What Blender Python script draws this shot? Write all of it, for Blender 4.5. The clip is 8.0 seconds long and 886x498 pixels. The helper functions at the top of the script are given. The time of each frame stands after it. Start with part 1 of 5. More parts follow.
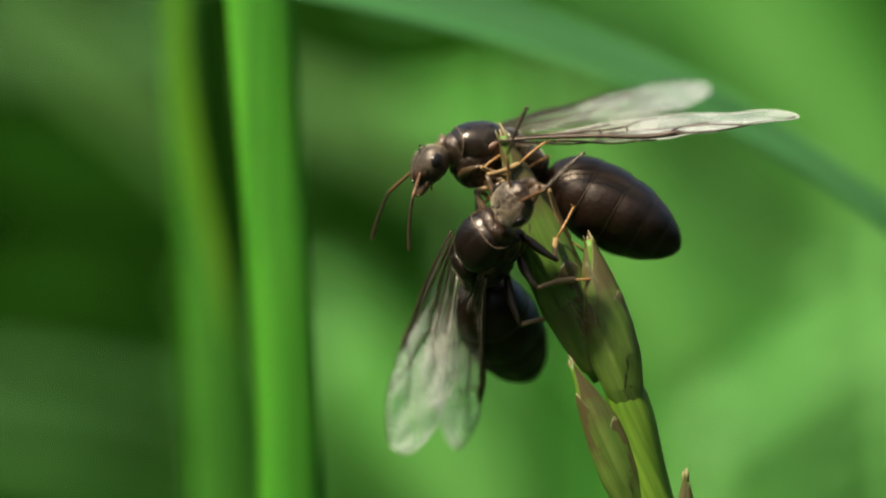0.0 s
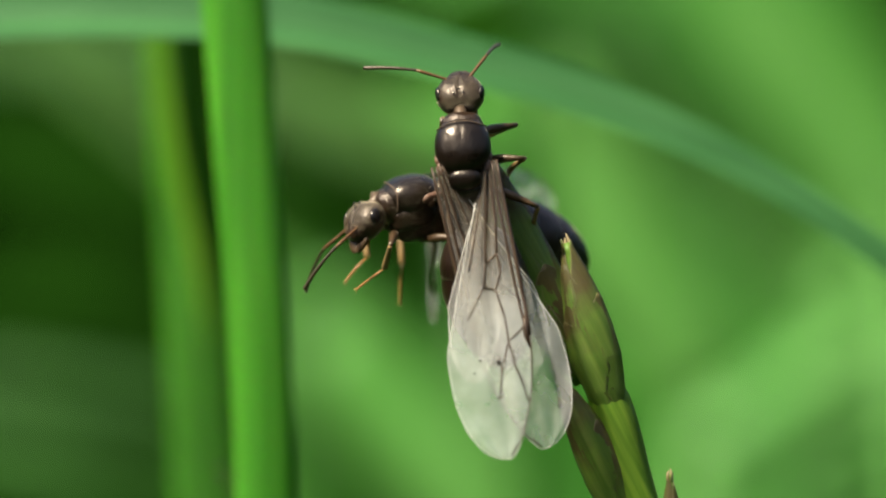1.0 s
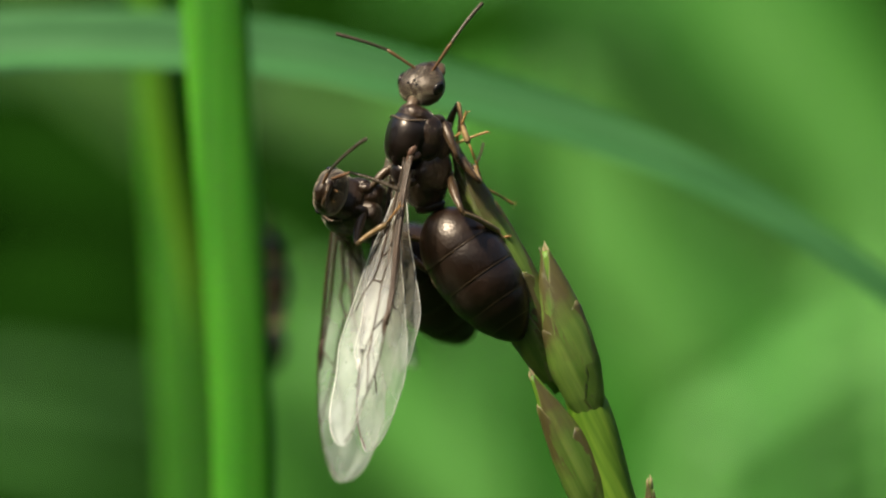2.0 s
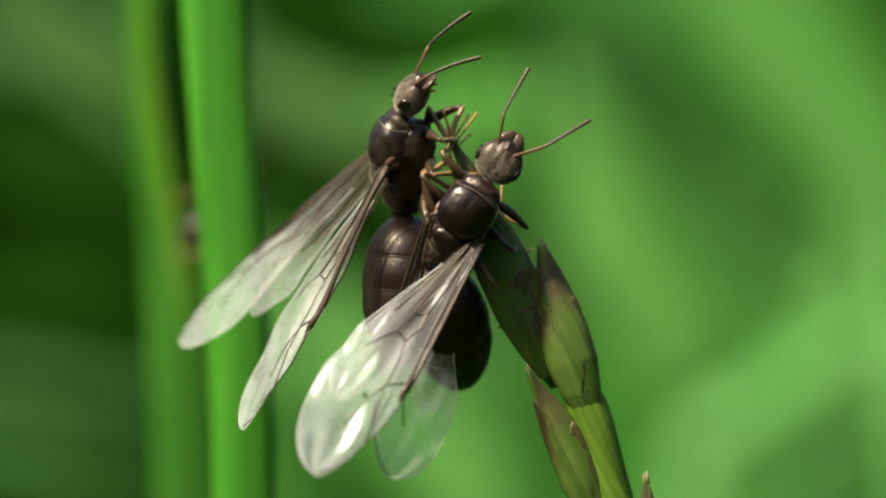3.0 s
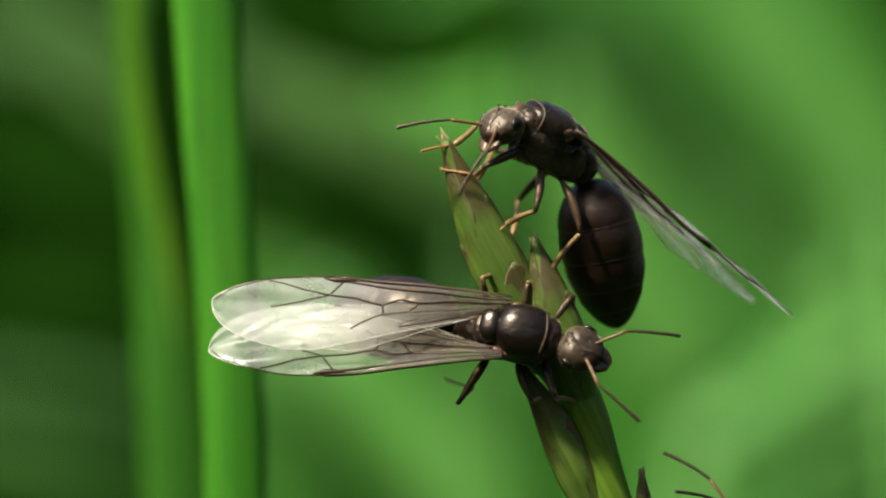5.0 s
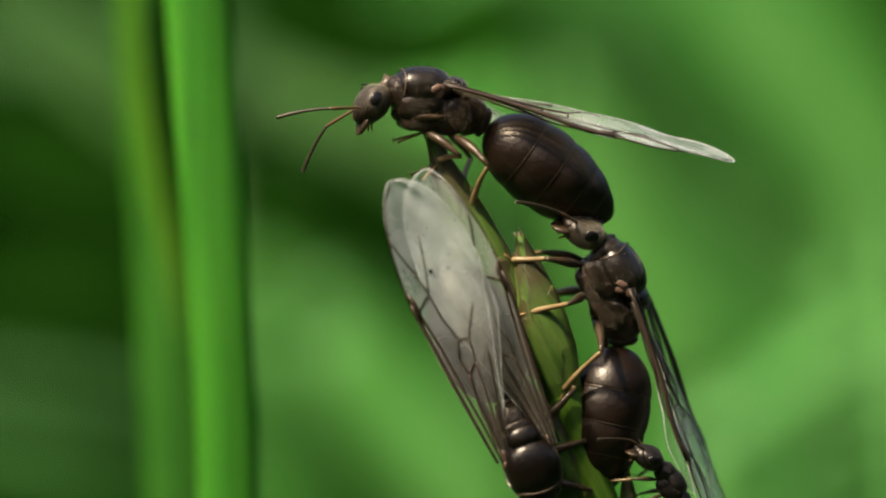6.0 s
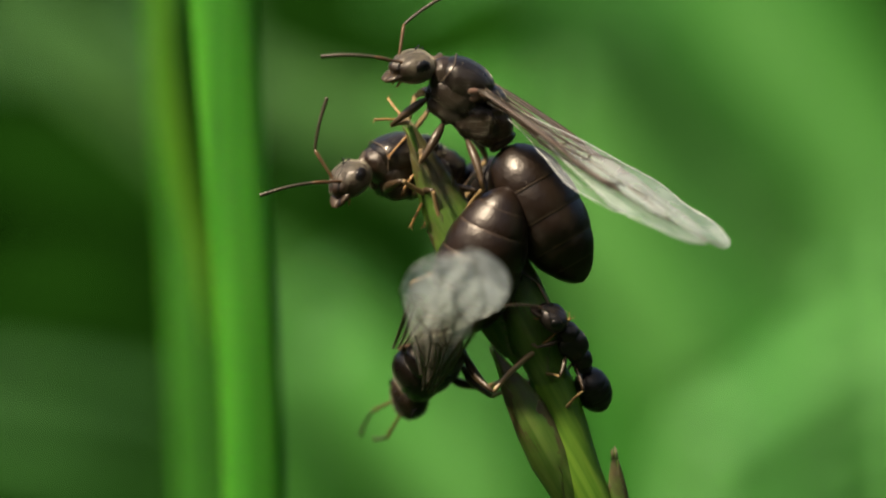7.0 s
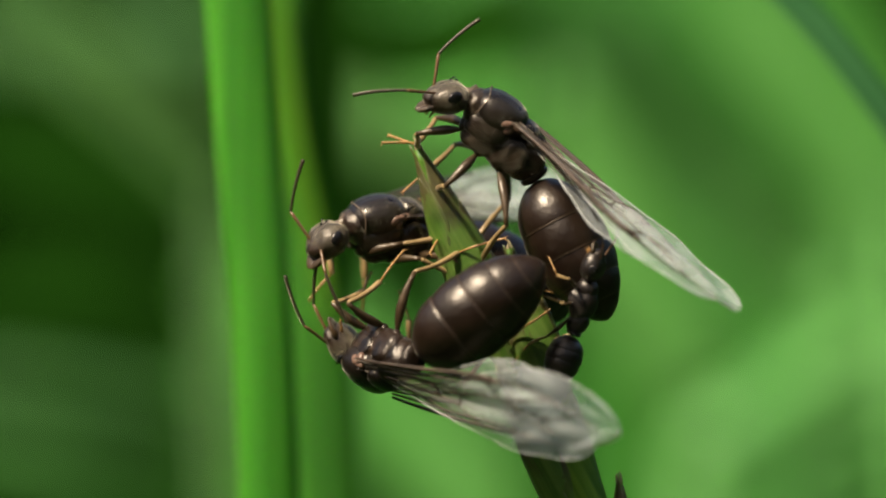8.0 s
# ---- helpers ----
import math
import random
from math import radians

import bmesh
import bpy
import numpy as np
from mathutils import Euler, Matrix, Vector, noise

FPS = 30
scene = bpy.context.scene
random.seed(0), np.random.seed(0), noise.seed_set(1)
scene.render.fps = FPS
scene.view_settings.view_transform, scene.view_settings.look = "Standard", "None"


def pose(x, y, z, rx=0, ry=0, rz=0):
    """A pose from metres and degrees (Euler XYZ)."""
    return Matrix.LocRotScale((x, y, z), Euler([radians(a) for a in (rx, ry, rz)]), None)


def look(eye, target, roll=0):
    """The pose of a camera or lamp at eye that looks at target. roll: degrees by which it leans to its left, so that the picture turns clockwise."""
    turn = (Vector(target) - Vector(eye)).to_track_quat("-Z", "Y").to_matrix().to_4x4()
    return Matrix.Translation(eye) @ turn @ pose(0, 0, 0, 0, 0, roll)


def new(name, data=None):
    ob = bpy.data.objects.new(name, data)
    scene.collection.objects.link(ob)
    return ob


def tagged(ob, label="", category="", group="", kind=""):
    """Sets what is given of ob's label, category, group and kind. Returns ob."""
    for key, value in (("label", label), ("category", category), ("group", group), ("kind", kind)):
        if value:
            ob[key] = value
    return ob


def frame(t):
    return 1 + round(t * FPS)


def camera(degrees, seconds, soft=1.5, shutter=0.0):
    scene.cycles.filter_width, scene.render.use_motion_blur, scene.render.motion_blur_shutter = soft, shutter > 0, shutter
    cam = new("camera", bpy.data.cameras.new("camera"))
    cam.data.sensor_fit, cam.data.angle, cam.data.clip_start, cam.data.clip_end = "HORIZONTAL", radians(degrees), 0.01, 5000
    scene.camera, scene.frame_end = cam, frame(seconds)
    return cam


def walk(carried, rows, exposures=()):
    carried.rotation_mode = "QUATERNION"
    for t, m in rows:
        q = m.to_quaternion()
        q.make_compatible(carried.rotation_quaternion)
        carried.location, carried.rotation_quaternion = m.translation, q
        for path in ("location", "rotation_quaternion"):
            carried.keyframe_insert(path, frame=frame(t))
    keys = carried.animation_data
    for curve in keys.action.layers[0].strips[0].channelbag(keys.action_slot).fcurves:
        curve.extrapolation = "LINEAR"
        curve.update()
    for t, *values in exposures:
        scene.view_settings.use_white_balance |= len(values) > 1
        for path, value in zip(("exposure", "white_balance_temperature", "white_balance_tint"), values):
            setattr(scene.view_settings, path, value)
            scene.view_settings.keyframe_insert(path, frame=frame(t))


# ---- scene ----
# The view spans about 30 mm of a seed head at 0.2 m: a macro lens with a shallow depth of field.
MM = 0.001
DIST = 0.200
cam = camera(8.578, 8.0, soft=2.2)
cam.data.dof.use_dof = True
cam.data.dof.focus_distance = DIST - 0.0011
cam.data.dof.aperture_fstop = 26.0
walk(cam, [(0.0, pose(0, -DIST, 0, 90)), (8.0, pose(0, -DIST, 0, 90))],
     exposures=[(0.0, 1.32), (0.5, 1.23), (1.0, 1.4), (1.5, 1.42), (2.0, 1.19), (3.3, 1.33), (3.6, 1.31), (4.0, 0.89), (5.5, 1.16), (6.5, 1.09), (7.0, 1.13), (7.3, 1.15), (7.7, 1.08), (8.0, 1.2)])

# ---- light ----
world = bpy.data.worlds.new("sky")
scene.world = world
world.use_nodes = True
SUN_TO = Vector((-0.48, -0.36, 0.80)).normalized()
wn = world.node_tree
sky = wn.nodes.new("ShaderNodeTexSky")
sky.sky_type, sky.sun_disc = "NISHITA", False
sky.dust_density = 3.0
sky.sun_elevation = math.asin(SUN_TO.z)
sky.sun_rotation = math.atan2(SUN_TO.x, SUN_TO.y)
wn.links.new(sky.outputs[0], wn.nodes["Background"].inputs[0])
wn.nodes["Background"].inputs[1].default_value = 0.085
sun = new("sun", bpy.data.lights.new("sun", "SUN"))
sun.data.energy, sun.data.angle, sun.data.color = 4.4, radians(4), (1.0, 0.94, 0.83)
sun.matrix_world = look(SUN_TO * 3, (0, 0, 0))

# ---- materials ----


class Mat:
    """A node material built step by step."""

    def __init__(self, name):
        self.m = bpy.data.materials.new(name)
        self.m.use_nodes = True
        self.t = self.m.node_tree
        self.b = self.t.nodes["Principled BSDF"]
        self.out = self.t.nodes["Material Output"]

    def n(self, kind, **kw):
        node = self.t.nodes.new("ShaderNode" + kind)
        for k, v in kw.items():
            node.inputs[k.replace("_", " ")].default_value = v
        return node

    def link(self, a, b):
        self.t.links.new(a, b)

    def coords(self):
        return self.t.nodes.new("ShaderNodeTexCoord").outputs["Object"]

    def noise(self, scale, detail=4, stretch=None, lean=0.0):
        node = self.n("TexNoise", Scale=scale, Detail=detail)
        src = self.coords()
        if stretch:
            mp = self.n("Mapping")
            mp.vector_type = "TEXTURE"
            mp.inputs["Scale"].default_value = [1 / q for q in stretch]
            mp.inputs["Rotation"].default_value = (0, radians(lean), 0)
            self.link(src, mp.inputs[0])
            src = mp.outputs[0]
        self.link(src, node.inputs["Vector"])
        return node.outputs["Fac"]

    def ramp(self, fac, *stops):
        node = self.t.nodes.new("ShaderNodeValToRGB")
        els = node.color_ramp.elements
        while len(els) < len(stops):
            els.new(0.5)
        for e, (p, c) in zip(els, stops):
            e.position, e.color = p, (*c, 1)
        self.link(fac, node.inputs[0])
        return node.outputs[0]

    def mix(self, fac, a, b):
        node = self.t.nodes.new("ShaderNodeMix")
        node.data_type = "RGBA"
        for sock, v in ((node.inputs[0], fac), (node.inputs[6], a), (node.inputs[7], b)):
            if isinstance(v, (int, float, tuple)):
                sock.default_value = v if isinstance(v, (int, float)) else (*v, 1)
            else:
                self.link(v, sock)
        return node.outputs[2]

    def bump(self, height, strength, distance):
        node = self.n("Bump", Strength=strength, Distance=distance)
        self.link(height, node.inputs["Height"])
        self.link(node.outputs[0], self.b.inputs["Normal"])
        return node.outputs[0]

    def leafy(self, colour, share, tint=None):
        """Lets part of the light through, as a thin leaf does."""
        tr = self.n("BsdfTranslucent")
        self.link(tint or colour, tr.inputs["Color"])
        mx = self.n("MixShader", Fac=share)
        self.link(self.b.outputs[0], mx.inputs[1])
        self.link(tr.outputs[0], mx.inputs[2])
        self.link(mx.outputs[0], self.out.inputs[0])


def cuticle(name, dark, light, rough, sheen=0.35, rise=0.16):
    """Ant shell: dark brown, satin, finely grained, with a short silky down."""
    k = Mat(name)
    col = k.ramp(k.noise(700, 5), (0.3, dark), (0.75, light))
    k.link(col, k.b.inputs["Base Color"])
    r = k.n("MapRange")
    r.inputs["To Min"].default_value, r.inputs["To Max"].default_value = rough - 0.07, rough + 0.12
    k.link(k.noise(1300, 4), r.inputs["Value"])
    k.link(r.outputs[0], k.b.inputs["Roughness"])
    k.b.inputs["Specular IOR Level"].default_value = 0.44
    k.b.inputs["Sheen Weight"].default_value = sheen
    k.b.inputs["Specular Tint"].default_value = (1.0, 0.84, 0.66, 1)
    k.b.inputs["Sheen Roughness"].default_value = 0.17
    k.b.inputs["Sheen Tint"].default_value = (1.0, 0.84, 0.60, 1)
    fine = k.n("Math")
    fine.operation = "MULTIPLY_ADD"
    k.link(k.noise(3200, 4), fine.inputs[0])
    fine.inputs[1].default_value = 2.0
    k.link(k.noise(1.0, 3, (4500, 14000, 14000)), fine.inputs[2])
    k.bump(fine.outputs[0], rise, 0.00005)
    return k.m


def grass(name, deep, pale, share=0.35, rough=0.45, scale=(1500, 1500, 40), edge=None, lean=0.0, gloss=0.3, flesh=0.0):
    """Living grass: lengthwise veins, blotches, a faint wax gloss, some light let through."""
    k = Mat(name)
    veins = k.noise(1.0, 3, scale, lean)
    blot = k.noise(160, 4)
    col = k.mix(k.ramp(veins, (0.35, (0, 0, 0)), (0.7, (1, 1, 1))), deep, pale)
    col = k.mix(k.ramp(blot, (0.45, (0, 0, 0)), (0.8, (0.6, 0.6, 0.6))), col, edge or pale)
    k.link(col, k.b.inputs["Base Color"])
    k.b.inputs["Roughness"].default_value = rough
    k.b.inputs["Specular IOR Level"].default_value = gloss
    k.b.inputs["Subsurface Weight"].default_value = flesh
    k.b.inputs["Subsurface Radius"].default_value = (0.5, 1.0, 0.25)
    k.b.inputs["Subsurface Scale"].default_value = 0.0011
    k.bump(veins, 0.5, 0.00006)
    k.leafy(col, share)
    return k.m


M_SHELL = cuticle("ant_shell", (0.0036, 0.0020, 0.0010), (0.026, 0.0130, 0.0060), 0.30, 0.75, 0.45)
M_DOME = cuticle("ant_dome", (0.0028, 0.0018, 0.0012), (0.0080, 0.0046, 0.0027), 0.28, 0.45, 0.22)
M_GASTER = cuticle("ant_gaster", (0.0045, 0.0021, 0.0010), (0.0155, 0.0072, 0.0034), 0.33, 0.16, 0.24)
M_LEG = cuticle("ant_leg", (0.015, 0.0085, 0.0036), (0.066, 0.037, 0.0145), 0.32, 0.30, 0.3)
M_SHIN = cuticle("ant_shin", (0.13, 0.074, 0.025), (0.36, 0.235, 0.095), 0.32, 0.25, 0.3)
M_FOOT = cuticle("ant_foot", (0.20, 0.088, 0.022), (0.42, 0.23, 0.070), 0.34, 0.15)
M_SCAPE = cuticle("ant_antenna_root", (0.055, 0.024, 0.009), (0.16, 0.078, 0.028), 0.32, 0.3)
M_FEELER = cuticle("ant_feeler", (0.012, 0.0085, 0.0045), (0.055, 0.038, 0.018), 0.34, 0.9)
M_EYE = cuticle("ant_eye", (0.006, 0.005, 0.005), (0.012, 0.010, 0.009), 0.2, 0.1)
M_BAND = cuticle("ant_band", (0.045, 0.030, 0.017), (0.15, 0.10, 0.06), 0.4, 0.2)
M_HEM = cuticle("ring_hem", (0.022, 0.013, 0.007), (0.060, 0.036, 0.020), 0.32, 0.1)
M_VEIN = cuticle("wing_vein", (0.014, 0.008, 0.0045), (0.052, 0.029, 0.015), 0.4, 0.1)
M_WORKER = cuticle("worker_shell", (0.006, 0.0045, 0.004), (0.016, 0.011, 0.008), 0.34, 0.25)
M_PILE = cuticle("ant_pile", (0.24, 0.19, 0.11), (0.46, 0.38, 0.24), 0.6, 0.0)
M_DOWN = cuticle("ant_down", (0.13, 0.096, 0.050), (0.27, 0.21, 0.12), 0.45, 0.2)
M_TEGULA = cuticle("wing_joint", (0.045, 0.022, 0.013), (0.15, 0.080, 0.050), 0.36, 0.1)


def membrane():
    """Wing skin: smoky brown near the root, milky further out, finely creased, thicker in patches."""
    k = Mat("wing_film")
    crease = k.noise(1.0, 5, (260, 1500, 1500))
    ripple = k.noise(900, 5, (0.4, 1, 1))
    tall = k.n("Math")
    tall.operation = "MULTIPLY_ADD"
    k.link(crease, tall.inputs[0])
    tall.inputs[1].default_value = 1.6
    k.link(ripple, tall.inputs[2])
    nrm = k.bump(tall.outputs[0], 0.40, 0.00014)
    xyz = k.n("SeparateXYZ")
    k.link(k.coords(), xyz.inputs[0])
    along = k.n("MapRange")
    along.inputs["From Min"].default_value, along.inputs["From Max"].default_value = -0.0012, -0.0058
    k.link(xyz.outputs[0], along.inputs["Value"])
    tone = k.mix(along.outputs[0], (0.42, 0.36, 0.27), (0.80, 0.79, 0.70))
    k.link(tone, k.b.inputs["Base Color"])
    k.b.inputs["Roughness"].default_value = 0.24
    k.b.inputs["Specular IOR Level"].default_value = 0.9
    tr = k.n("BsdfTranslucent")
    k.link(k.mix(along.outputs[0], (0.46, 0.38, 0.26), (0.80, 0.82, 0.72)), tr.inputs["Color"])
    k.link(nrm, tr.inputs["Normal"])
    body = k.n("MixShader", Fac=0.40)
    k.link(k.b.outputs[0], body.inputs[1])
    k.link(tr.outputs[0], body.inputs[2])
    clear = k.n("BsdfTransparent")
    k.link(k.mix(along.outputs[0], (0.84, 0.80, 0.72), (0.95, 0.95, 0.92)), clear.inputs["Color"])
    out = k.n("MapRange")
    out.inputs["To Min"].default_value, out.inputs["To Max"].default_value = 0.17, 0.32
    k.link(along.outputs[0], out.inputs["Value"])
    patch = k.n("MapRange")
    patch.inputs["From Min"].default_value, patch.inputs["From Max"].default_value = 0.32, 0.68
    patch.inputs["To Min"].default_value, patch.inputs["To Max"].default_value = 0.62, 1.38
    k.link(k.noise(480, 4), patch.inputs["Value"])
    fac = k.n("Math")
    fac.operation = "MULTIPLY"
    k.link(out.outputs[0], fac.inputs[0])
    k.link(patch.outputs[0], fac.inputs[1])
    mx = k.n("MixShader")
    k.link(fac.outputs[0], mx.inputs[0])
    k.link(clear.outputs[0], mx.inputs[1])
    k.link(body.outputs[0], mx.inputs[2])
    k.link(mx.outputs[0], k.out.inputs[0])
    return k.m


M_WING = membrane()
M_RIM = cuticle("wing_rim", (0.42, 0.40, 0.33), (0.62, 0.60, 0.52), 0.35, 0.1)
M_STALK = grass("stalk_green", (0.032, 0.165, 0.006), (0.064, 0.245, 0.013), 0.10, flesh=0.7)
M_STALK_DARK = grass("stalk_deep_green", (0.020, 0.098, 0.004), (0.042, 0.165, 0.008), 0.10, flesh=0.6)
M_BLADE = grass("blade_green", (0.034, 0.130, 0.030), (0.066, 0.205, 0.056), 0.4, scale=(25, 700, 700), lean=14)
M_LEMMA = grass("husk_green", (0.075, 0.185, 0.010), (0.19, 0.33, 0.026), 0.40, scale=(4200, 4200, 120), edge=(0.13, 0.19, 0.025), lean=-27)
M_LEMMA_BROWN = grass("husk_purple_brown", (0.070, 0.036, 0.017), (0.15, 0.12, 0.026), 0.3, scale=(4200, 4200, 120), edge=(0.06, 0.030, 0.020), lean=-27)


def husk_skin():
    """Scales of the seed head: green below, purple-brown towards the tip and on one flank, with thin straw margins."""
    k = Mat("husk_scale")
    u, v = k.n("Attribute"), k.n("Attribute")
    u.attribute_name, v.attribute_name = "along", "across"
    veins = k.noise(1.0, 3, (4200, 4200, 120), -27)
    blot = k.noise(900, 4)
    green = k.mix(k.ramp(veins, (0.35, (0, 0, 0)), (0.7, (1, 1, 1))), (0.098, 0.215, 0.018), (0.195, 0.335, 0.042))
    tip = k.n("Math")
    tip.operation = "MULTIPLY_ADD"
    k.link(blot, tip.inputs[0])
    tip.inputs[1].default_value = 0.7
    k.link(u.outputs["Fac"], tip.inputs[2])
    brown = k.ramp(tip.outputs[0], (0.70, (0, 0, 0)), (1.30, (0.75, 0.75, 0.75)))
    col = k.mix(brown, green, (0.105, 0.050, 0.024))
    edge = k.n("Math")
    edge.operation = "ABSOLUTE"
    k.link(v.outputs["Fac"], edge.inputs[0])
    col = k.mix(k.ramp(edge.outputs[0], (0.80, (0, 0, 0)), (0.97, (0.65, 0.65, 0.65))), col, (0.25, 0.26, 0.085))
    k.link(col, k.b.inputs["Base Color"])
    k.b.inputs["Roughness"].default_value = 0.42
    k.b.inputs["Specular IOR Level"].default_value = 0.3
    k.b.inputs["Subsurface Weight"].default_value = 0.5
    k.b.inputs["Subsurface Radius"].default_value = (0.6, 1.0, 0.25)
    k.b.inputs["Subsurface Scale"].default_value = 0.0011
    k.bump(veins, 0.5, 0.00006)
    k.leafy(col, 0.38)
    return k.m


M_HUSK = husk_skin()
M_AWN = grass("husk_tip_straw", (0.30, 0.22, 0.10), (0.42, 0.33, 0.16), 0.3)
# meadow grass in several tones; sun and shade are put into the colour
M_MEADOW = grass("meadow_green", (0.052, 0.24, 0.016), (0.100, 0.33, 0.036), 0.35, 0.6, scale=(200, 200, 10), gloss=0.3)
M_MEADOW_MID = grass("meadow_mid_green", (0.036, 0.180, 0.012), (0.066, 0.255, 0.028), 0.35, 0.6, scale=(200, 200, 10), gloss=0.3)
M_MEADOW_SUNLIT = grass("meadow_sunlit_green", (0.090, 0.30, 0.036), (0.16, 0.41, 0.075), 0.35, 0.5, scale=(200, 200, 10), gloss=0.4)
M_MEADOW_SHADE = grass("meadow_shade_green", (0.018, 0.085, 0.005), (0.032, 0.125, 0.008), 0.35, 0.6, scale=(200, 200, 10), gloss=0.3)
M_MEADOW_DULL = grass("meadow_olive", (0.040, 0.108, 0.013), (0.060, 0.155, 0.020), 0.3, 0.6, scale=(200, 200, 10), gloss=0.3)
# near-black green: deep shade put into the grass colour
M_MEADOW_DEEP_SHADE = grass("meadow_deep_shade", (0.0040, 0.018, 0.0012), (0.0085, 0.035, 0.0026), 0.2, 0.85, scale=(200, 200, 10), gloss=0.0)


def soil():
    k = Mat("meadow_floor")
    col = k.ramp(k.noise(14, 6), (0.3, (0.004, 0.013, 0.002)), (0.7, (0.012, 0.034, 0.005)))
    k.link(col, k.b.inputs["Base Color"])
    k.b.inputs["Roughness"].default_value = 0.9
    k.b.inputs["Specular IOR Level"].default_value = 0.1
    k.bump(k.noise(60, 5), 0.8, 0.01)
    return k.m


M_SOIL = soil()

# ---- shapes ----


def part(name, bm, material, parent=None, label="", smooth=True):
    """Links a bmesh as one mesh object under a thing or a part."""
    me = bpy.data.meshes.new(name)
    bm.to_mesh(me)
    bm.free()
    me.materials.append(material)
    for p in me.polygons:
        p.use_smooth = smooth
    ob = new(name, me)
    ob.parent = parent
    if label:
        tagged(ob, label)
    return ob


def lathe(bm, rings, seg=20, flat=1.0):
    """Rings of (x, radius) turned round the x axis; flat squeezes the height."""
    rows = []
    for x, r in rings:
        if r <= 1e-9:
            rows.append([bm.verts.new((x, 0, 0))])
        else:
            rows.append([bm.verts.new((x, r * math.cos(a), r * flat * math.sin(a)))
                         for a in (2 * math.pi * i / seg for i in range(seg))])
    for a, b in zip(rows, rows[1:]):
        for i in range(seg):
            j = (i + 1) % seg
            if len(a) == 1 and len(b) > 1:
                bm.faces.new((a[0], b[j], b[i]))
            elif len(b) == 1 and len(a) > 1:
                bm.faces.new((a[i], a[j], b[0]))
            elif len(a) > 1:
                bm.faces.new((a[i], a[j], b[j], b[i]))
    return bm


def blob(bm, centre, radii, turn=(0, 0, 0), square=2.0, seg=20, rings=12, dent=None, uneven=0.0):
    """A rounded body; square above 2 makes it boxier."""
    m = pose(*[c * MM for c in centre], *turn)
    before = set(bm.verts)
    bmesh.ops.create_uvsphere(bm, u_segments=seg, v_segments=rings, radius=1.0)
    for v in set(bm.verts) - before:
        p = v.co
        k = (abs(p.x) ** square + abs(p.y) ** square + abs(p.z) ** square) ** (-1 / square)
        q = Vector((p.x * k * radii[0], p.y * k * radii[1], p.z * k * radii[2]))
        if dent:
            q = dent(q)
        if uneven:
            at_q = Vector(centre) + q
            q = q * (1 + uneven * (noise.noise(at_q * 3.1) + 0.5 * noise.noise(at_q * 7.3)))
        v.co = m @ (q * MM)
    return bm


def tube(bm, pts, radii, seg=8):
    """A closed tube along points, in metres."""
    pts = [Vector(p) for p in pts]
    rows, side = [], None
    for i, p in enumerate(pts):
        d = (pts[min(i + 1, len(pts) - 1)] - pts[max(i - 1, 0)]).normalized()
        if side is None:
            side = d.orthogonal().normalized()
        side = (side - d * side.dot(d)).normalized()
        up = d.cross(side)
        rows.append([bm.verts.new(p + (side * math.cos(a) + up * math.sin(a)) * radii[i])
                     for a in (2 * math.pi * k / seg for k in range(seg))])
    for a, b in zip(rows, rows[1:]):
        for k in range(seg):
            j = (k + 1) % seg
            bm.faces.new((a[k], a[j], b[j], b[k]))
    bm.faces.new(rows[0][::-1])
    bm.faces.new(rows[-1])
    return bm


def curve_through(pts, n):
    """Points along a smooth curve through pts (Catmull-Rom)."""
    p = [Vector(q) for q in pts]
    p = [p[0] * 2 - p[1]] + p + [p[-1] * 2 - p[-2]]
    out = []
    for i in range(n):
        s = i / (n - 1) * (len(p) - 3)
        k = min(int(s), len(p) - 4)
        u = s - k
        a, b, c, d = p[k:k + 4]
        out.append(0.5 * (2 * b + (c - a) * u + (2 * a - 5 * b + 4 * c - d) * u * u + (3 * b - a - 3 * c + d) * u ** 3))
    return out


def ribbon(bm, pts, widths, face, fold=0.18, thick=0.12 * MM, n=40, across=6, wave=0.0):
    """A leaf blade along points: folded along its rib, with a real thickness. face: the way its upper side looks."""
    line = curve_through(pts, n)
    wid = [q.x for q in curve_through([(w, 0, 0) for w in widths], n)]
    tops, bots = [], []
    for i, p in enumerate(line):
        d = (line[min(i + 1, n - 1)] - line[max(i - 1, 0)]).normalized()
        nrm = Vector(face)
        nrm = (nrm - d * nrm.dot(d)).normalized()
        side = d.cross(nrm)
        top, bot = [], []
        for k in range(across + 1):
            u = 2 * k / across - 1
            edge = 1 + wave * math.sin(i * 0.9 + k)
            q = p + side * (u * wid[i] * 0.5 * edge) + nrm * (abs(u) * fold * wid[i])
            th = thick * (1 - 0.7 * u * u)
            top.append(bm.verts.new(q + nrm * th * 0.5))
            bot.append(bm.verts.new(q - nrm * th * 0.5))
        tops.append(top)
        bots.append(bot)
    for i in range(n - 1):
        for k in range(across):
            bm.faces.new((tops[i][k], tops[i + 1][k], tops[i + 1][k + 1], tops[i][k + 1]))
            bm.faces.new((bots[i][k], bots[i][k + 1], bots[i + 1][k + 1], bots[i + 1][k]))
        bm.faces.new((tops[i][0], bots[i][0], bots[i + 1][0], tops[i + 1][0]))
        bm.faces.new((tops[i][across], tops[i + 1][across], bots[i + 1][across], bots[i][across]))
    for t, b in ((tops[0], bots[0]), (tops[-1][::-1], bots[-1][::-1])):
        for k in range(across):
            bm.faces.new((t[k], t[k + 1], b[k + 1], b[k]))
    return bm


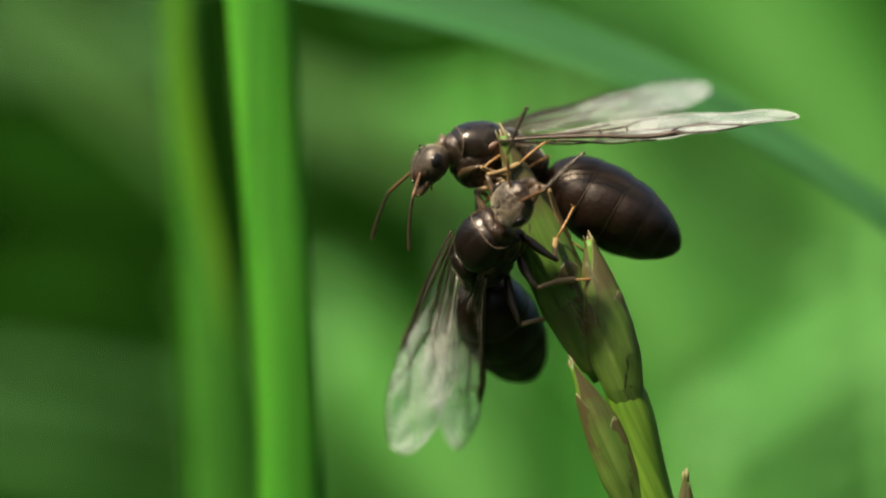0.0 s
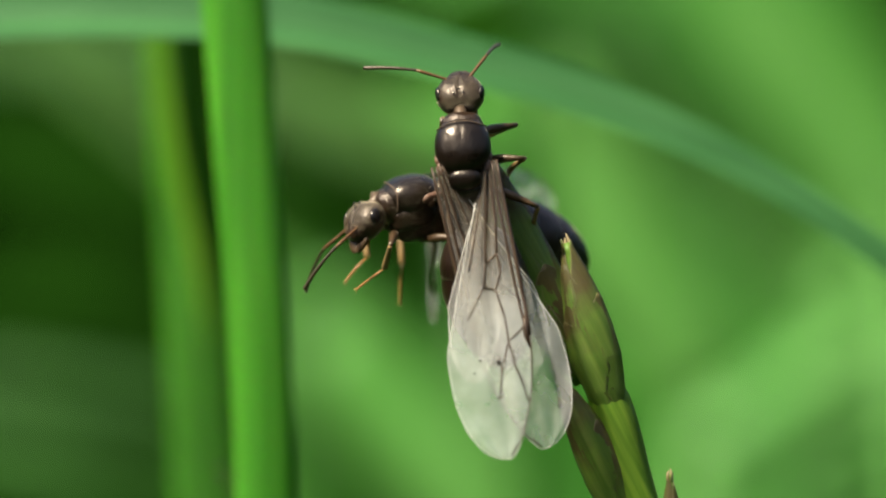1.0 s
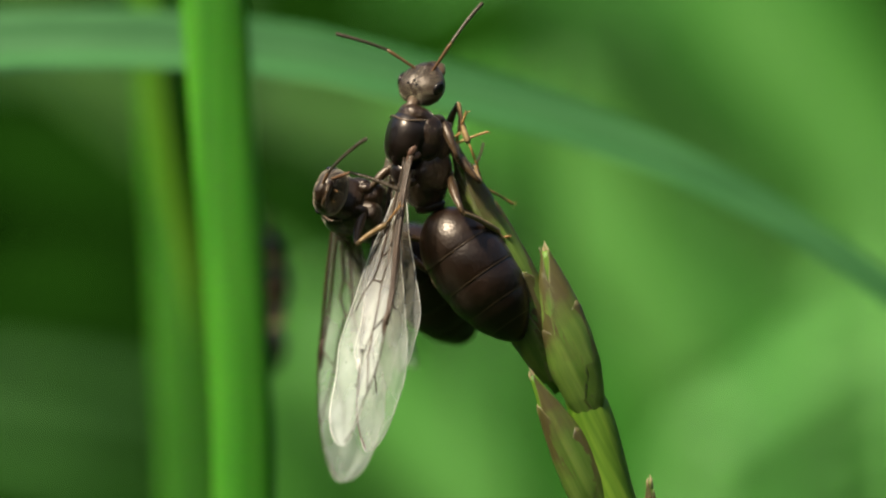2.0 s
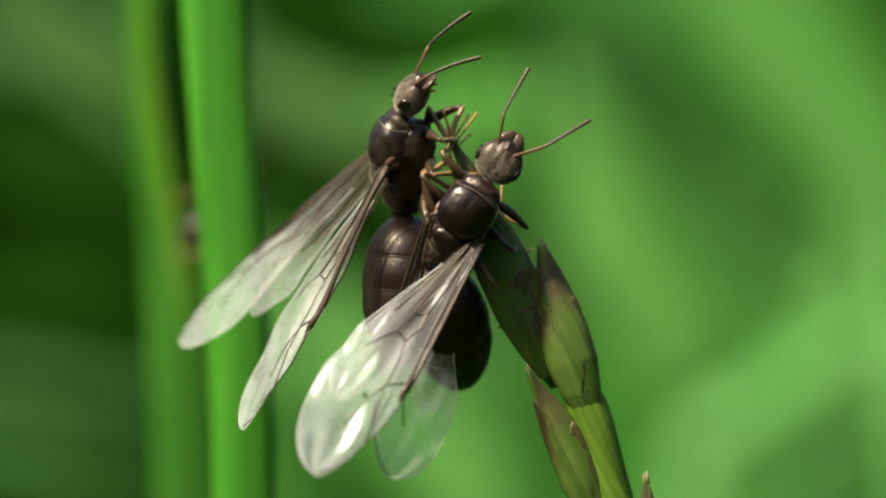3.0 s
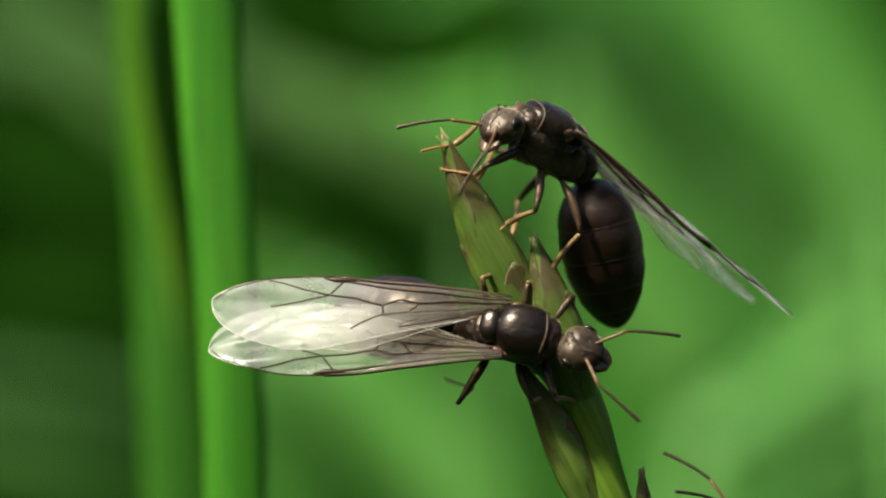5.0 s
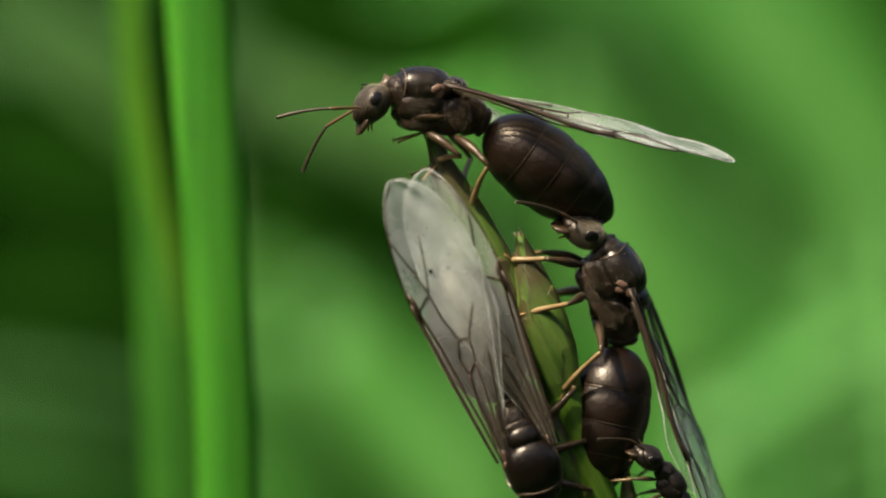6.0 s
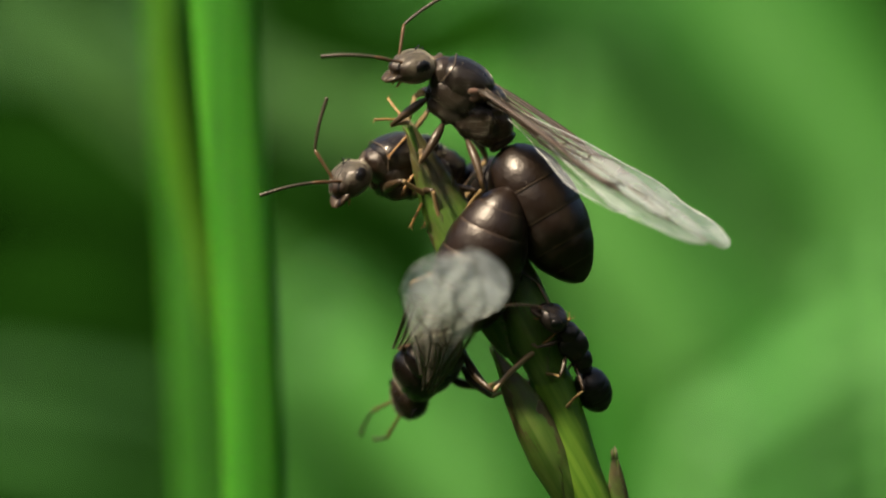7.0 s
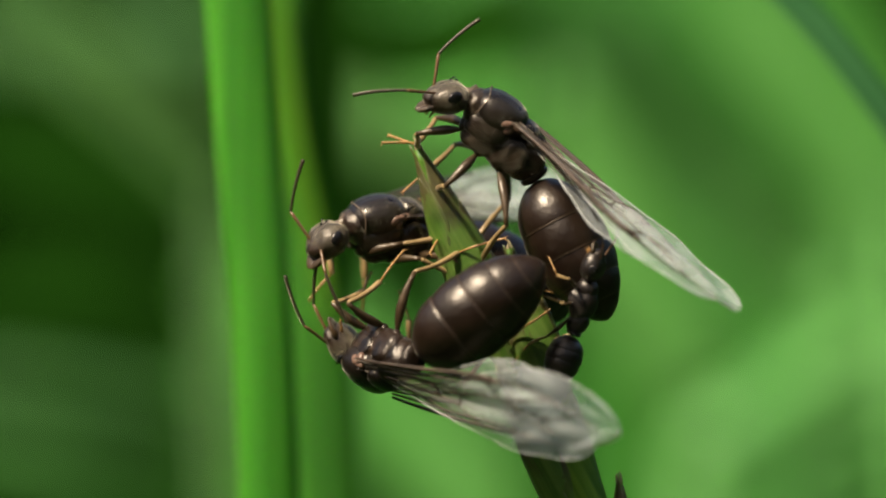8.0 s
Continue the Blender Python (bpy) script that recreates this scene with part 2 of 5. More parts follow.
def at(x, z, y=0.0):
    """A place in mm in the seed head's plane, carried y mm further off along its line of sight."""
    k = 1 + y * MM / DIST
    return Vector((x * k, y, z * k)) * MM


# ---- the meadow ----
bm = bmesh.new()
bmesh.ops.create_grid(bm, x_segments=60, y_segments=60, size=60)
for v in bm.verts:
    near = math.exp(-(v.co.x ** 2 + v.co.y ** 2) / 40)
    v.co.z = -0.24 + 0.05 * (noise.noise(v.co * 0.3)) * (1 - near)
tagged(part("ground", bm, M_SOIL), "dark mossy meadow soil under tall grass", "ground", kind="structure")

def far_blade(material, y, width, *pts, face=(-0.25, -0.75, 0.60), label="broad green meadow grass leaf with its light put into the colour"):
    """A broad leaf well behind the seed head; pts in mm in the seed head's plane."""
    r = 1.37 * y / (200 + y)
    y = 200 * r / (1 - r)
    k = 1 + y * MM / DIST
    bm = bmesh.new()
    w = width * MM * k
    ribbon(bm, [at(px, pz, y) for px, pz in pts], [w * 0.8, w, w, w * 0.7], face, fold=0.10, thick=0.3 * MM, n=26, wave=0.02)
    plant = tagged(new("meadow_grass"), label, "grass", "grass of the meadow")
    part("leaf", bm, material, plant)
    end = at(pts[-1][0], pts[-1][1], y)
    foot = Vector((end.x * 1.05, end.y + 0.01, -0.25))
    bm = bmesh.new()
    tube(bm, curve_through([end, end.lerp(foot, 0.5) + Vector((0.004, 0, 0)), foot], 8), [0.35 * MM + 0.06 * MM * q for q in range(8)], 7)
    part("stem", bm, material, plant)
    return plant


# the sunlit side: sun and shade are put into the leaf colours
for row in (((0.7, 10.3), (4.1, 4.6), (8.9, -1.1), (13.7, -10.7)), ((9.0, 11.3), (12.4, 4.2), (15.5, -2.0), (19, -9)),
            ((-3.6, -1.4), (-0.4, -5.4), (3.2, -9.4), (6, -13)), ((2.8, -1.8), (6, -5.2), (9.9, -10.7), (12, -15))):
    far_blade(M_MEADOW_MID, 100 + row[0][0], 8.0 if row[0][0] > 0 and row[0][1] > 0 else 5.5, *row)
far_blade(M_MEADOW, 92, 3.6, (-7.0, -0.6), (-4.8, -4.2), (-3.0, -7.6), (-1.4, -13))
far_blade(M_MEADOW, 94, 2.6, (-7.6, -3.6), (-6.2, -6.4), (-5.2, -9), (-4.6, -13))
far_blade(M_MEADOW_SUNLIT, 64, 3.0, (-4.6, -2.0), (-2.6, -4.2), (-0.4, -6.6), (3.0, -11))
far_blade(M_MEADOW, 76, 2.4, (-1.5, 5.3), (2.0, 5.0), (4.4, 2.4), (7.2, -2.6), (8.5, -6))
far_blade(M_MEADOW_SUNLIT, 74, 2.8, (8.2, 12), (10.6, 7.9), (12.8, 4.6), (16.5, -1))
far_blade(M_MEADOW, 72, 1.7, (8.2, -6.6), (10.2, -5.6), (12.2, -4.0), (14.5, -2.6))
far_blade(M_MEADOW, 76, 1.0, (12.0, -2.6), (13.4, -1.4), (15.2, -0.4), (18, 1.4))
far_blade(M_MEADOW, 72, 1.2, (9.5, -9.6), (11.6, -7.2), (14, -5.9), (17, -5.2))
far_blade(M_MEADOW, 70, 1.0, (4.6, -3.4), (6.0, -4.8), (7.0, -6.8), (7.4, -9))
far_blade(M_MEADOW, 74, 0.9, (12.6, 9.5), (14.2, 6.6), (15.4, 4.4), (17, 2.5))
# shaded patches among the sunlit leaves, put in as darker leaves
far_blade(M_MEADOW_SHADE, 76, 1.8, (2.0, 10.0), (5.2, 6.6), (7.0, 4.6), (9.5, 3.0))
far_blade(M_MEADOW_SHADE, 80, 1.6, (3.5, 8.2), (6.8, 3.6), (9.2, 0.9), (12.6, -1.4), label="green meadow grass leaf with shade put into its colour")
far_blade(M_MEADOW_SHADE, 84, 1.2, (6.6, -2.6), (8.2, -4.2), (9.2, -6.0), (9.6, -9), label="green meadow grass leaf with shade put into its colour")
far_blade(M_MEADOW_SHADE, 82, 1.3, (9.8, -8.6), (12.2, -7.9), (14.6, -7.6), (18, -8), label="green meadow grass leaf with shade put into its colour")
far_blade(M_MEADOW_SHADE, 78, 1.0, (9.4, 3.2), (11.0, 1.2), (12.2, -0.6), (14, -2), label="green meadow grass leaf with shade put into its colour")
far_blade(M_MEADOW, 82, 2.6, (3.4, 4.0), (5.0, 1.6), (6.6, -1.2), (8.2, -4.0))
far_blade(M_MEADOW, 90, 3.0, (-6.4, -3.4), (-4.2, -5.4), (-2.2, -7.6), (0.4, -12))
# sun-glossed patches, put in as lighter leaves
far_blade(M_MEADOW_SUNLIT, 70, 1.3, (9.4, 10.5), (11.4, 7.4), (13.0, 4.8), (15.5, 1.6), label="pale meadow grass leaf with sunlight put into its colour")
far_blade(M_MEADOW_SUNLIT, 72, 1.4, (8.8, -6.2), (11.0, -5.4), (13.4, -4.6), (17, -3.6), label="pale meadow grass leaf with sunlight put into its colour")
far_blade(M_MEADOW_SUNLIT, 76, 1.6, (3.6, 0.8), (5.2, -1.0), (6.6, -2.8), (8.0, -5.0), label="pale meadow grass leaf with sunlight put into its colour")
far_blade(M_MEADOW_SUNLIT, 80, 1.2, (-5.6, -3.0), (-3.6, -5.0), (-1.8, -7.2), (0.0, -10), label="pale meadow grass leaf with sunlight put into its colour")
far_blade(M_MEADOW_SUNLIT, 84, 2.4, (7.6, 2.6), (10.2, 0.4), (12.8, -1.6), (17, -4.4), label="pale meadow grass leaf with sunlight put into its colour")
far_blade(M_MEADOW_SUNLIT, 74, 3.0, (3.2, 5.5), (5.0, 2.2), (6.6, -1.0), (8.6, -5.0), label="pale meadow grass leaf with sunlight put into its colour")
far_blade(M_MEADOW_SUNLIT, 62, 3.0, (-5.0, -1.6), (-2.8, -4.4), (-1.0, -6.8), (1.4, -10), label="pale meadow grass leaf with sunlight put into its colour")
far_blade(M_MEADOW_SUNLIT, 84, 1.6, (9.2, 2.2), (11.8, 0.6), (14.0, -1.0), (18, -3.4), label="pale meadow grass leaf with sunlight put into its colour")
far_blade(M_MEADOW_SHADE, 72, 2.2, (6.0, 7.8), (8.0, 5.4), (9.8, 3.4), (12.5, 1.2), label="green meadow grass leaf with shade put into its colour")
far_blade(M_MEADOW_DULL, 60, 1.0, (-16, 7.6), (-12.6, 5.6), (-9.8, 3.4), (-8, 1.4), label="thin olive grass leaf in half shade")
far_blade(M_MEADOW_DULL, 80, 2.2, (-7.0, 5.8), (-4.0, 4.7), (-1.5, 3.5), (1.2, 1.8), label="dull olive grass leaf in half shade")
far_blade(M_MEADOW_SUNLIT, 58, 2.2, (-3.8, -3.4), (-1.6, -5.6), (0.4, -7.8), (2.6, -11), label="pale meadow grass leaf with sunlight put into its colour")
# the dark gap at the top, its shade put into the leaf colour
far_blade(M_MEADOW_DEEP_SHADE, 58, 2.6, (-5.2, 7.8), (-2.6, 6.5), (0.4, 6.4), (3.4, 7.8), label="dark grass leaf with deep shade put into its colour")
# the shaded side: shade is put into darker leaf colours
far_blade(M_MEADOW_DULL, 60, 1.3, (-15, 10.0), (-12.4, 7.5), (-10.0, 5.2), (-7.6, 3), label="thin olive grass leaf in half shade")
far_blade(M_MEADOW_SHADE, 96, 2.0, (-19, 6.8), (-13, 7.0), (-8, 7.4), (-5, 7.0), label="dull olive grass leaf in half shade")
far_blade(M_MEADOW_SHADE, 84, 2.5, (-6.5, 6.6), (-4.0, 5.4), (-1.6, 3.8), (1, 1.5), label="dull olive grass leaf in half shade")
far_blade(M_MEADOW_SHADE, 75, 1.0, (-19, -4.2), (-14.5, -4.3), (-10, -5.0), (-5, -6.4), label="green grass leaf lying across, shade put into its colour")
far_blade(M_MEADOW_SHADE, 84, 1.4, (-21, -5.2), (-15.6, -6.6), (-11.8, -7.6), (-7, -9.8), label="green grass leaf with half shade put into its colour")
far_blade(M_MEADOW_DEEP_SHADE, 68, 1.5, (-6.2, 2.9), (-3.8, 1.0), (-1.6, -1.4), (-0.4, -3.4), label="dark grass leaf with deep shade put into its colour")
far_blade(M_MEADOW_DEEP_SHADE, 60, 3.2, (-6.6, 8.2), (-3.6, 6.9), (-0.8, 6.9), (2.2, 8.6), label="dark grass leaf with deep shade put into its colour")
far_blade(M_MEADOW_DEEP_SHADE, 72, 1.7, (-19, -1.8), (-14, -1.4), (-11, -1.6), (-8.5, -2.6), label="dark grass leaf with deep shade put into its colour")
far_blade(M_MEADOW_DEEP_SHADE, 78, 2.4, (-20, -7.6), (-14, -8.6), (-11, -9.2), (-8, -10.4), label="dark grass leaf with deep shade put into its colour")
far_blade(M_MEADOW_DEEP_SHADE, 72, 1.2, (-19, -3.3), (-14, -3.2), (-11, -3.5), (-8.5, -4.4), label="dark grass leaf with deep shade put into its colour")
far_blade(M_MEADOW_DEEP_SHADE, 86, 3.2, (-19, 3.6), (-14, 3.0), (-9, 1.8), (-4, 0.2), label="dark green grass leaf with deep shade put into its colour")

# undergrowth that closes the view, deep shade put into its near-black green
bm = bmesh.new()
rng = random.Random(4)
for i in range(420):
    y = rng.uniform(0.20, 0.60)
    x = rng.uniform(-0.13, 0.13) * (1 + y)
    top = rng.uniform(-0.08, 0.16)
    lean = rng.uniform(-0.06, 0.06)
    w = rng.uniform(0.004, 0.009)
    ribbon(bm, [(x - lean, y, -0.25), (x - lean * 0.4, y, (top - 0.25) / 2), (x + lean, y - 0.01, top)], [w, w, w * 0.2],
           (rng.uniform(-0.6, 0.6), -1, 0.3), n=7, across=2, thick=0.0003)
tagged(part("undergrowth", bm, M_MEADOW_DEEP_SHADE), "dense tall grass with deep shade put into its dark green", "grass", kind="stuff")
# tall grass added all round to block low sky; shade is in its colour
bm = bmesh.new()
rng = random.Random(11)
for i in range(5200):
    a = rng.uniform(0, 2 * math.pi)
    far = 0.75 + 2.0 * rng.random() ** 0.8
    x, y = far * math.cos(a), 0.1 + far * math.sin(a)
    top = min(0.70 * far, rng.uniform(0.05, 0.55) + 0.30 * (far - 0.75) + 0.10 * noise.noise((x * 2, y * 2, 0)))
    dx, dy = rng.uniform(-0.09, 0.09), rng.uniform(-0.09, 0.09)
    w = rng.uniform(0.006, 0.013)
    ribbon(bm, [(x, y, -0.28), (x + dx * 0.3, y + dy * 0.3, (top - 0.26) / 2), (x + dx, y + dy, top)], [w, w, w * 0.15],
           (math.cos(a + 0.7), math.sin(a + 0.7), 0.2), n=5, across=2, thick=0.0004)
tagged(part("sky_block_grass", bm, M_MEADOW_DEEP_SHADE), "dense tall grass added all round to block low sky, shade in its colour", "grass", kind="stuff")


# ---- grass stalks beside the seed head ----
def stalk(material, pts, widths, label, ribs=9):
    """A round grass stalk with lengthwise ribs."""
    bm = bmesh.new()
    line = curve_through(pts, 46)
    wid = [q.x for q in curve_through([(w, 0, 0) for w in widths], 46)]
    seg = ribs * 4
    rows = []
    for i, p in enumerate(line):
        d = (line[min(i + 1, 45)] - line[max(i - 1, 0)]).normalized()
        side = Vector((0, 1, 0)).cross(d).normalized()
        back = d.cross(side)
        rows.append([bm.verts.new(p + (side * math.cos(a) + back * math.sin(a) * 0.55) * wid[i] * 0.5 * (1 + 0.010 * math.cos(a * ribs) + 0.04 * math.cos(a * 3 + 0.6)))
                     for a in (2 * math.pi * k / seg for k in range(seg))])
    for a, b in zip(rows, rows[1:]):
        for k in range(seg):
            bm.faces.new((a[k], a[(k + 1) % seg], b[(k + 1) % seg], b[k]))
    return part("stem", bm, material, None, "")


def stalk_thing(name, material, x, y, pts, widths, label):
    base = new(name)
    base.location = at(x, 0, y)
    k = 1 + y * MM / DIST
    ob = stalk(material, [Vector((px * k, 0, pz * k)) * MM for px, pz in pts], [w * k * MM for w in widths], label)
    ob.parent = base
    return tagged(base, label, "grass stalk", "green stalks beside the seed head")


stalk_front = stalk_thing("grass_stalk", M_STALK, -6.4, 12, [(-0.64, 8.8), (-0.62, 8.4), (-0.3, 4), (0, 0), (0.25, -4), (0.42, -8.4), (0.6, -20), (0.7, -60), (0.7, -130), (0.5, -225)],
                          [2.2, 2.25, 2.2, 2.15, 2.1, 2.1, 2.1, 2.2, 2.3, 2.5], "bright green upright grass stalk with fine ribs")
bm = bmesh.new()
edge_line = curve_through([Vector(q) * MM * 1.02 for q in [(-0.64, 0, 8.75), (-0.3, 0, 4), (0, 0, 0), (0.25, 0, -4), (0.42, 0, -8.4), (0.6, 0, -20), (0.7, 0, -60)]], 40)
wrap = []
for i, p in enumerate(edge_line):
    reach = radians(50 + 55 * min(1.0, i / 20))
    wrap.append([bm.verts.new(p + Vector((-math.cos(a), -math.sin(a) * 0.56, 0)) * 1.12 * MM * (1 + 0.045 * math.sin(math.pi * k / 10) ** 0.5 - 0.02))
                 for k, a in enumerate(radians(-30) + (reach + radians(30)) * q / 10 for q in range(11))])
for a, b in zip(wrap, wrap[1:]):
    for k in range(10):
        bm.faces.new((a[k], a[k + 1], b[k + 1], b[k]))
part("leaf_sheath", bm, M_STALK, stalk_front, "paler green sheath edge")
stalk_back = stalk_thing("grass_stalk", M_STALK_DARK, -8.5, 29, [(-0.75, 10.5), (-0.6, 8.0), (-0.3, 4), (0, 0), (0.25, -4), (0.5, -8.4), (0.9, -20), (0.9, -60), (0.9, -130), (0.8, -220)],
                         [2.2, 2.3, 2.3, 2.3, 2.4, 2.4, 2.4, 2.5, 2.5, 2.6], "dark green grass stalk with a yellow edge")
bm = bmesh.new()
ribbon(bm, [Vector((px, -1.25, pz)) * MM for px, pz in [(-1.5, 10.5), (-1.2, 6.5), (-0.55, 2.5), (0.1, -0.5), (0.6, -4)]],
       [0.5 * MM, 0.7 * MM, 0.75 * MM, 0.5 * MM, 0.05 * MM], (0, -1, 0.2))
part("leaf_sheath", bm, grass("sheath_yellow_green", (0.085, 0.24, 0.007), (0.15, 0.33, 0.018), 0.35), stalk_back, "pale yellow-green sheath edge")
# dark wedge standing in for the stalk's shaded side, shade in its colour
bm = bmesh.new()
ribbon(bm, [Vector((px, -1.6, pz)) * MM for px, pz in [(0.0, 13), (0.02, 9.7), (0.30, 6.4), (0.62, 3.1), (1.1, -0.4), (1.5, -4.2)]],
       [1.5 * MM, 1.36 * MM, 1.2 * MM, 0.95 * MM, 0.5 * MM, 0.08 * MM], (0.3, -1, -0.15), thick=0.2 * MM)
part("shade_wedge", bm, M_MEADOW_DEEP_SHADE, stalk_back, "dark wedge added for the shaded side of the stalk")

# the arching blade that the wind swings through
blade = new("arching_grass_blade")
tagged(blade, "long arching grey-green grass blade swinging in the wind", "grass blade")
bm = bmesh.new()
BL_Y = 16.0
ribbon(bm, [at(px, pz, BL_Y) for px, pz in [(-20, 6.4), (-15, 6.7), (-10, 6.75), (-5.4, 6.4), (-1.6, 5.6), (4.1, 4.1), (9.9, 1.7), (15, -1.5), (22, -7), (30, -18), (36, -40), (41, -110), (43, -238)]],
       [2.8 * MM, 2.8 * MM, 2.7 * MM, 2.6 * MM, 2.4 * MM, 2.1 * MM, 1.6 * MM, 1.3 * MM, 1.4 * MM, 1.5 * MM, 1.6 * MM, 1.8 * MM, 1.8 * MM], (0.12, -0.8, 0.6), fold=0.22, n=110, across=8, wave=0.012)
part("leaf", bm, M_BLADE, blade)
bm = bmesh.new()
rib = curve_through([at(px, pz, BL_Y - 0.12) for px, pz in [(-20, 6.4), (-15, 6.7), (-10, 6.75), (-5.4, 6.4), (-1.6, 5.6), (4.1, 4.1), (9.9, 1.7), (15, -1.5), (22, -7), (30, -18), (36, -40), (41, -110), (43, -238)]], 110)
tube(bm, rib, [0.10 * MM] * 110, 8)
part("midrib", bm, M_BLADE, blade)


# ---- the seed head ----
seed_head = new("grass_seed_head")
tagged(seed_head, "green grass seed head with purple-brown pointed husks", "seed head")
NODE = Vector((5.12, 0.0, -5.80)) * MM


def spot(x, z, y=0.0):
    return Vector((x, y, z)) * MM - NODE


def spikelet(label, base, tip, width, scales, bow=0.0, deep=0.72):
    """A lance-shaped spikelet: a core wrapped in overlapping scales, set by turns on either side."""
    b, t = spot(*base), spot(*tip)
    d = t - b
    front = Vector((0, -1, 0))
    front = (front - d * front.dot(d) / d.length_squared).normalized()
    side = d.normalized().cross(front)

    def axis(s):
        return b + d * s + side * (bow * width * MM * math.sin(math.pi * min(1, max(0, s))))

    def girth(s):
        return 0.5 * width * MM * float(np.interp(s, (-0.05, 0.0, 0.12, 0.30, 0.48, 0.64, 0.78, 0.90, 1.0, 1.1), (0.40, 0.50, 0.78, 1.0, 0.97, 0.80, 0.56, 0.30, 0.10, 0.03)))
    bm = bmesh.new()
    rows = []
    for i in range(22):
        s = i / 21 * 0.97
        rows.append([bm.verts.new(axis(s) + (side * math.cos(a) + front * math.sin(a) * deep) * girth(s) * 0.94) for a in (q * math.pi / 10 for q in range(20))])
    for p, q in zip(rows, rows[1:]):
        for k in range(20):
            bm.faces.new((p[k], p[(k + 1) % 20], q[(k + 1) % 20], q[k]))
    bm.faces.new(rows[0][::-1])
    bm.faces.new(rows[-1])
    body = part("spikelet", bm, M_LEMMA, seed_head, label)
    for layer, (s0, s1, turn, half) in enumerate(scales):
        bm = bmesh.new()
        along, across = bm.verts.layers.float.new("along"), bm.verts.layers.float.new("across")
        skins, n, m = [], 18, 12
        for inner in (0, 1):
            grid = []
            for i in range(n + 1):
                u = i / n
                s = s0 + (s1 - s0) * u
                spread_u = (min(1.0, 0.55 + 1.6 * u) * max(0.0, 1 - u ** 3.2) ** 0.8 + 0.02)
                row = []
                for k in range(m + 1):
                    v = 2 * k / m - 1
                    a = radians(turn) + v * radians(half) * spread_u
                    lift = 1.0 + 0.020 * layer + 0.05 * math.sin(math.pi * u) + 0.16 * u ** 6 + 0.03 * (1 - abs(v)) ** 3
                    r = max(girth(s), 0.10 * width * MM) * lift - inner * 0.03 * MM
                    vert = bm.verts.new(axis(s) + (side * math.cos(a) + front * math.sin(a) * deep) * r)
                    vert[along], vert[across] = u, v
                    row.append(vert)
                grid.append(row)
            skins.append(grid)
        for inner, grid in enumerate(skins):
            for i in range(n):
                for k in range(m):
                    f = (grid[i][k], grid[i][k + 1], grid[i + 1][k + 1], grid[i + 1][k])
                    bm.faces.new(f[::-1] if inner else f)
        o, q = skins
        for i in range(n):
            bm.faces.new((o[i][0], o[i + 1][0], q[i + 1][0], q[i][0]))
            bm.faces.new((o[i][m], q[i][m], q[i + 1][m], o[i + 1][m]))
        for k in range(m):
            bm.faces.new((o[n][k], o[n][k + 1], q[n][k + 1], q[n][k]))
        part("husk", bm, M_HUSK, body)
    bm = bmesh.new()
    end = axis(1.0)
    for q in (-1, 1):
        tube(bm, [end - d * 0.10 + side * 0.05 * q * MM, end - d * 0.02 + side * 0.06 * q * MM, end + d * (0.012 + 0.012 * q) + side * 0.03 * q * MM], [0.075 * MM, 0.05 * MM, 0.010 * MM], 7)
    part("husk_tip", bm, M_AWN, body, "dry straw-coloured tip")
    return body


# a scale: where it begins and ends along the spikelet, the way it faces (90 is the front, 180 one flank, 0 the other), and half its spread
spikelet("slender green top spikelet with purple-brown scale tips", (4.15, -4.75, 0.1), (0.33, 3.62, 0.0), 1.75, [
    (0.0, 0.50, 300, 85), (0.0, 0.46, 60, 80), (0.05, 0.60, 175, 95), (0.16, 0.74, 20, 95), (0.28, 0.88, 150, 90), (0.42, 0.985, 45, 85), (0.55, 1.0, 165, 75)], bow=-0.10)
spikelet("green spikelet with brown scale edges", (5.05, -5.75, -0.35), (3.42, 0.12, -0.2), 1.60, [
    (0.0, 0.52, 290, 90), (0.0, 0.55, 150, 90), (0.04, 0.66, 30, 90), (0.12, 0.86, 135, 85), (0.30, 0.985, 50, 80), (0.52, 1.0, 160, 60)], bow=-0.06)
spikelet("small green spikelet with a brown tip", (5.50, -9.7, -0.25), (2.93, -4.12, -0.5), 1.35, [
    (0.0, 0.55, 290, 85), (0.0, 0.62, 40, 90), (0.08, 0.82, 150, 90), (0.25, 0.99, 80, 70)], bow=0.10)
spikelet("small brown-tipped spikelet", (7.2, -11.5, 0.0), (6.98, -7.75, 0.0), 0.75, [
    (0.0, 0.7, 150, 90), (0.1, 0.9, 30, 90), (0.3, 0.99, 120, 80)])
bm = bmesh.new()
stem_line = curve_through([spot(4.4, -4.3), spot(5.12, -5.9), spot(5.80, -8.44), spot(6.9, -12), spot(12, -30), spot(22, -90), spot(26, -236)], 50)
tube(bm, stem_line, [MM * (0.50 + 0.22 * min(1, i / 6)) for i in range(50)], 14)
part("stem", bm, M_LEMMA, seed_head)
bm = bmesh.new()
blob(bm, (0.1, 0, 0.0), (0.66, 0.62, 0.14), (0, 20, 0))
part("node", bm, M_LEMMA_BROWN, seed_head)


# ---- ants ----
def frame3(x, z):
    """Axes with x along x and z as near to z as can be, as a quaternion."""
    x = Vector(x).normalized()
    z = Vector(z)
    z = z - x * z.dot(x)
    if z.length < 1e-4:
        z = x.orthogonal()
    z.normalize()
    return Matrix((x, z.cross(x), z)).transposed().to_quaternion()


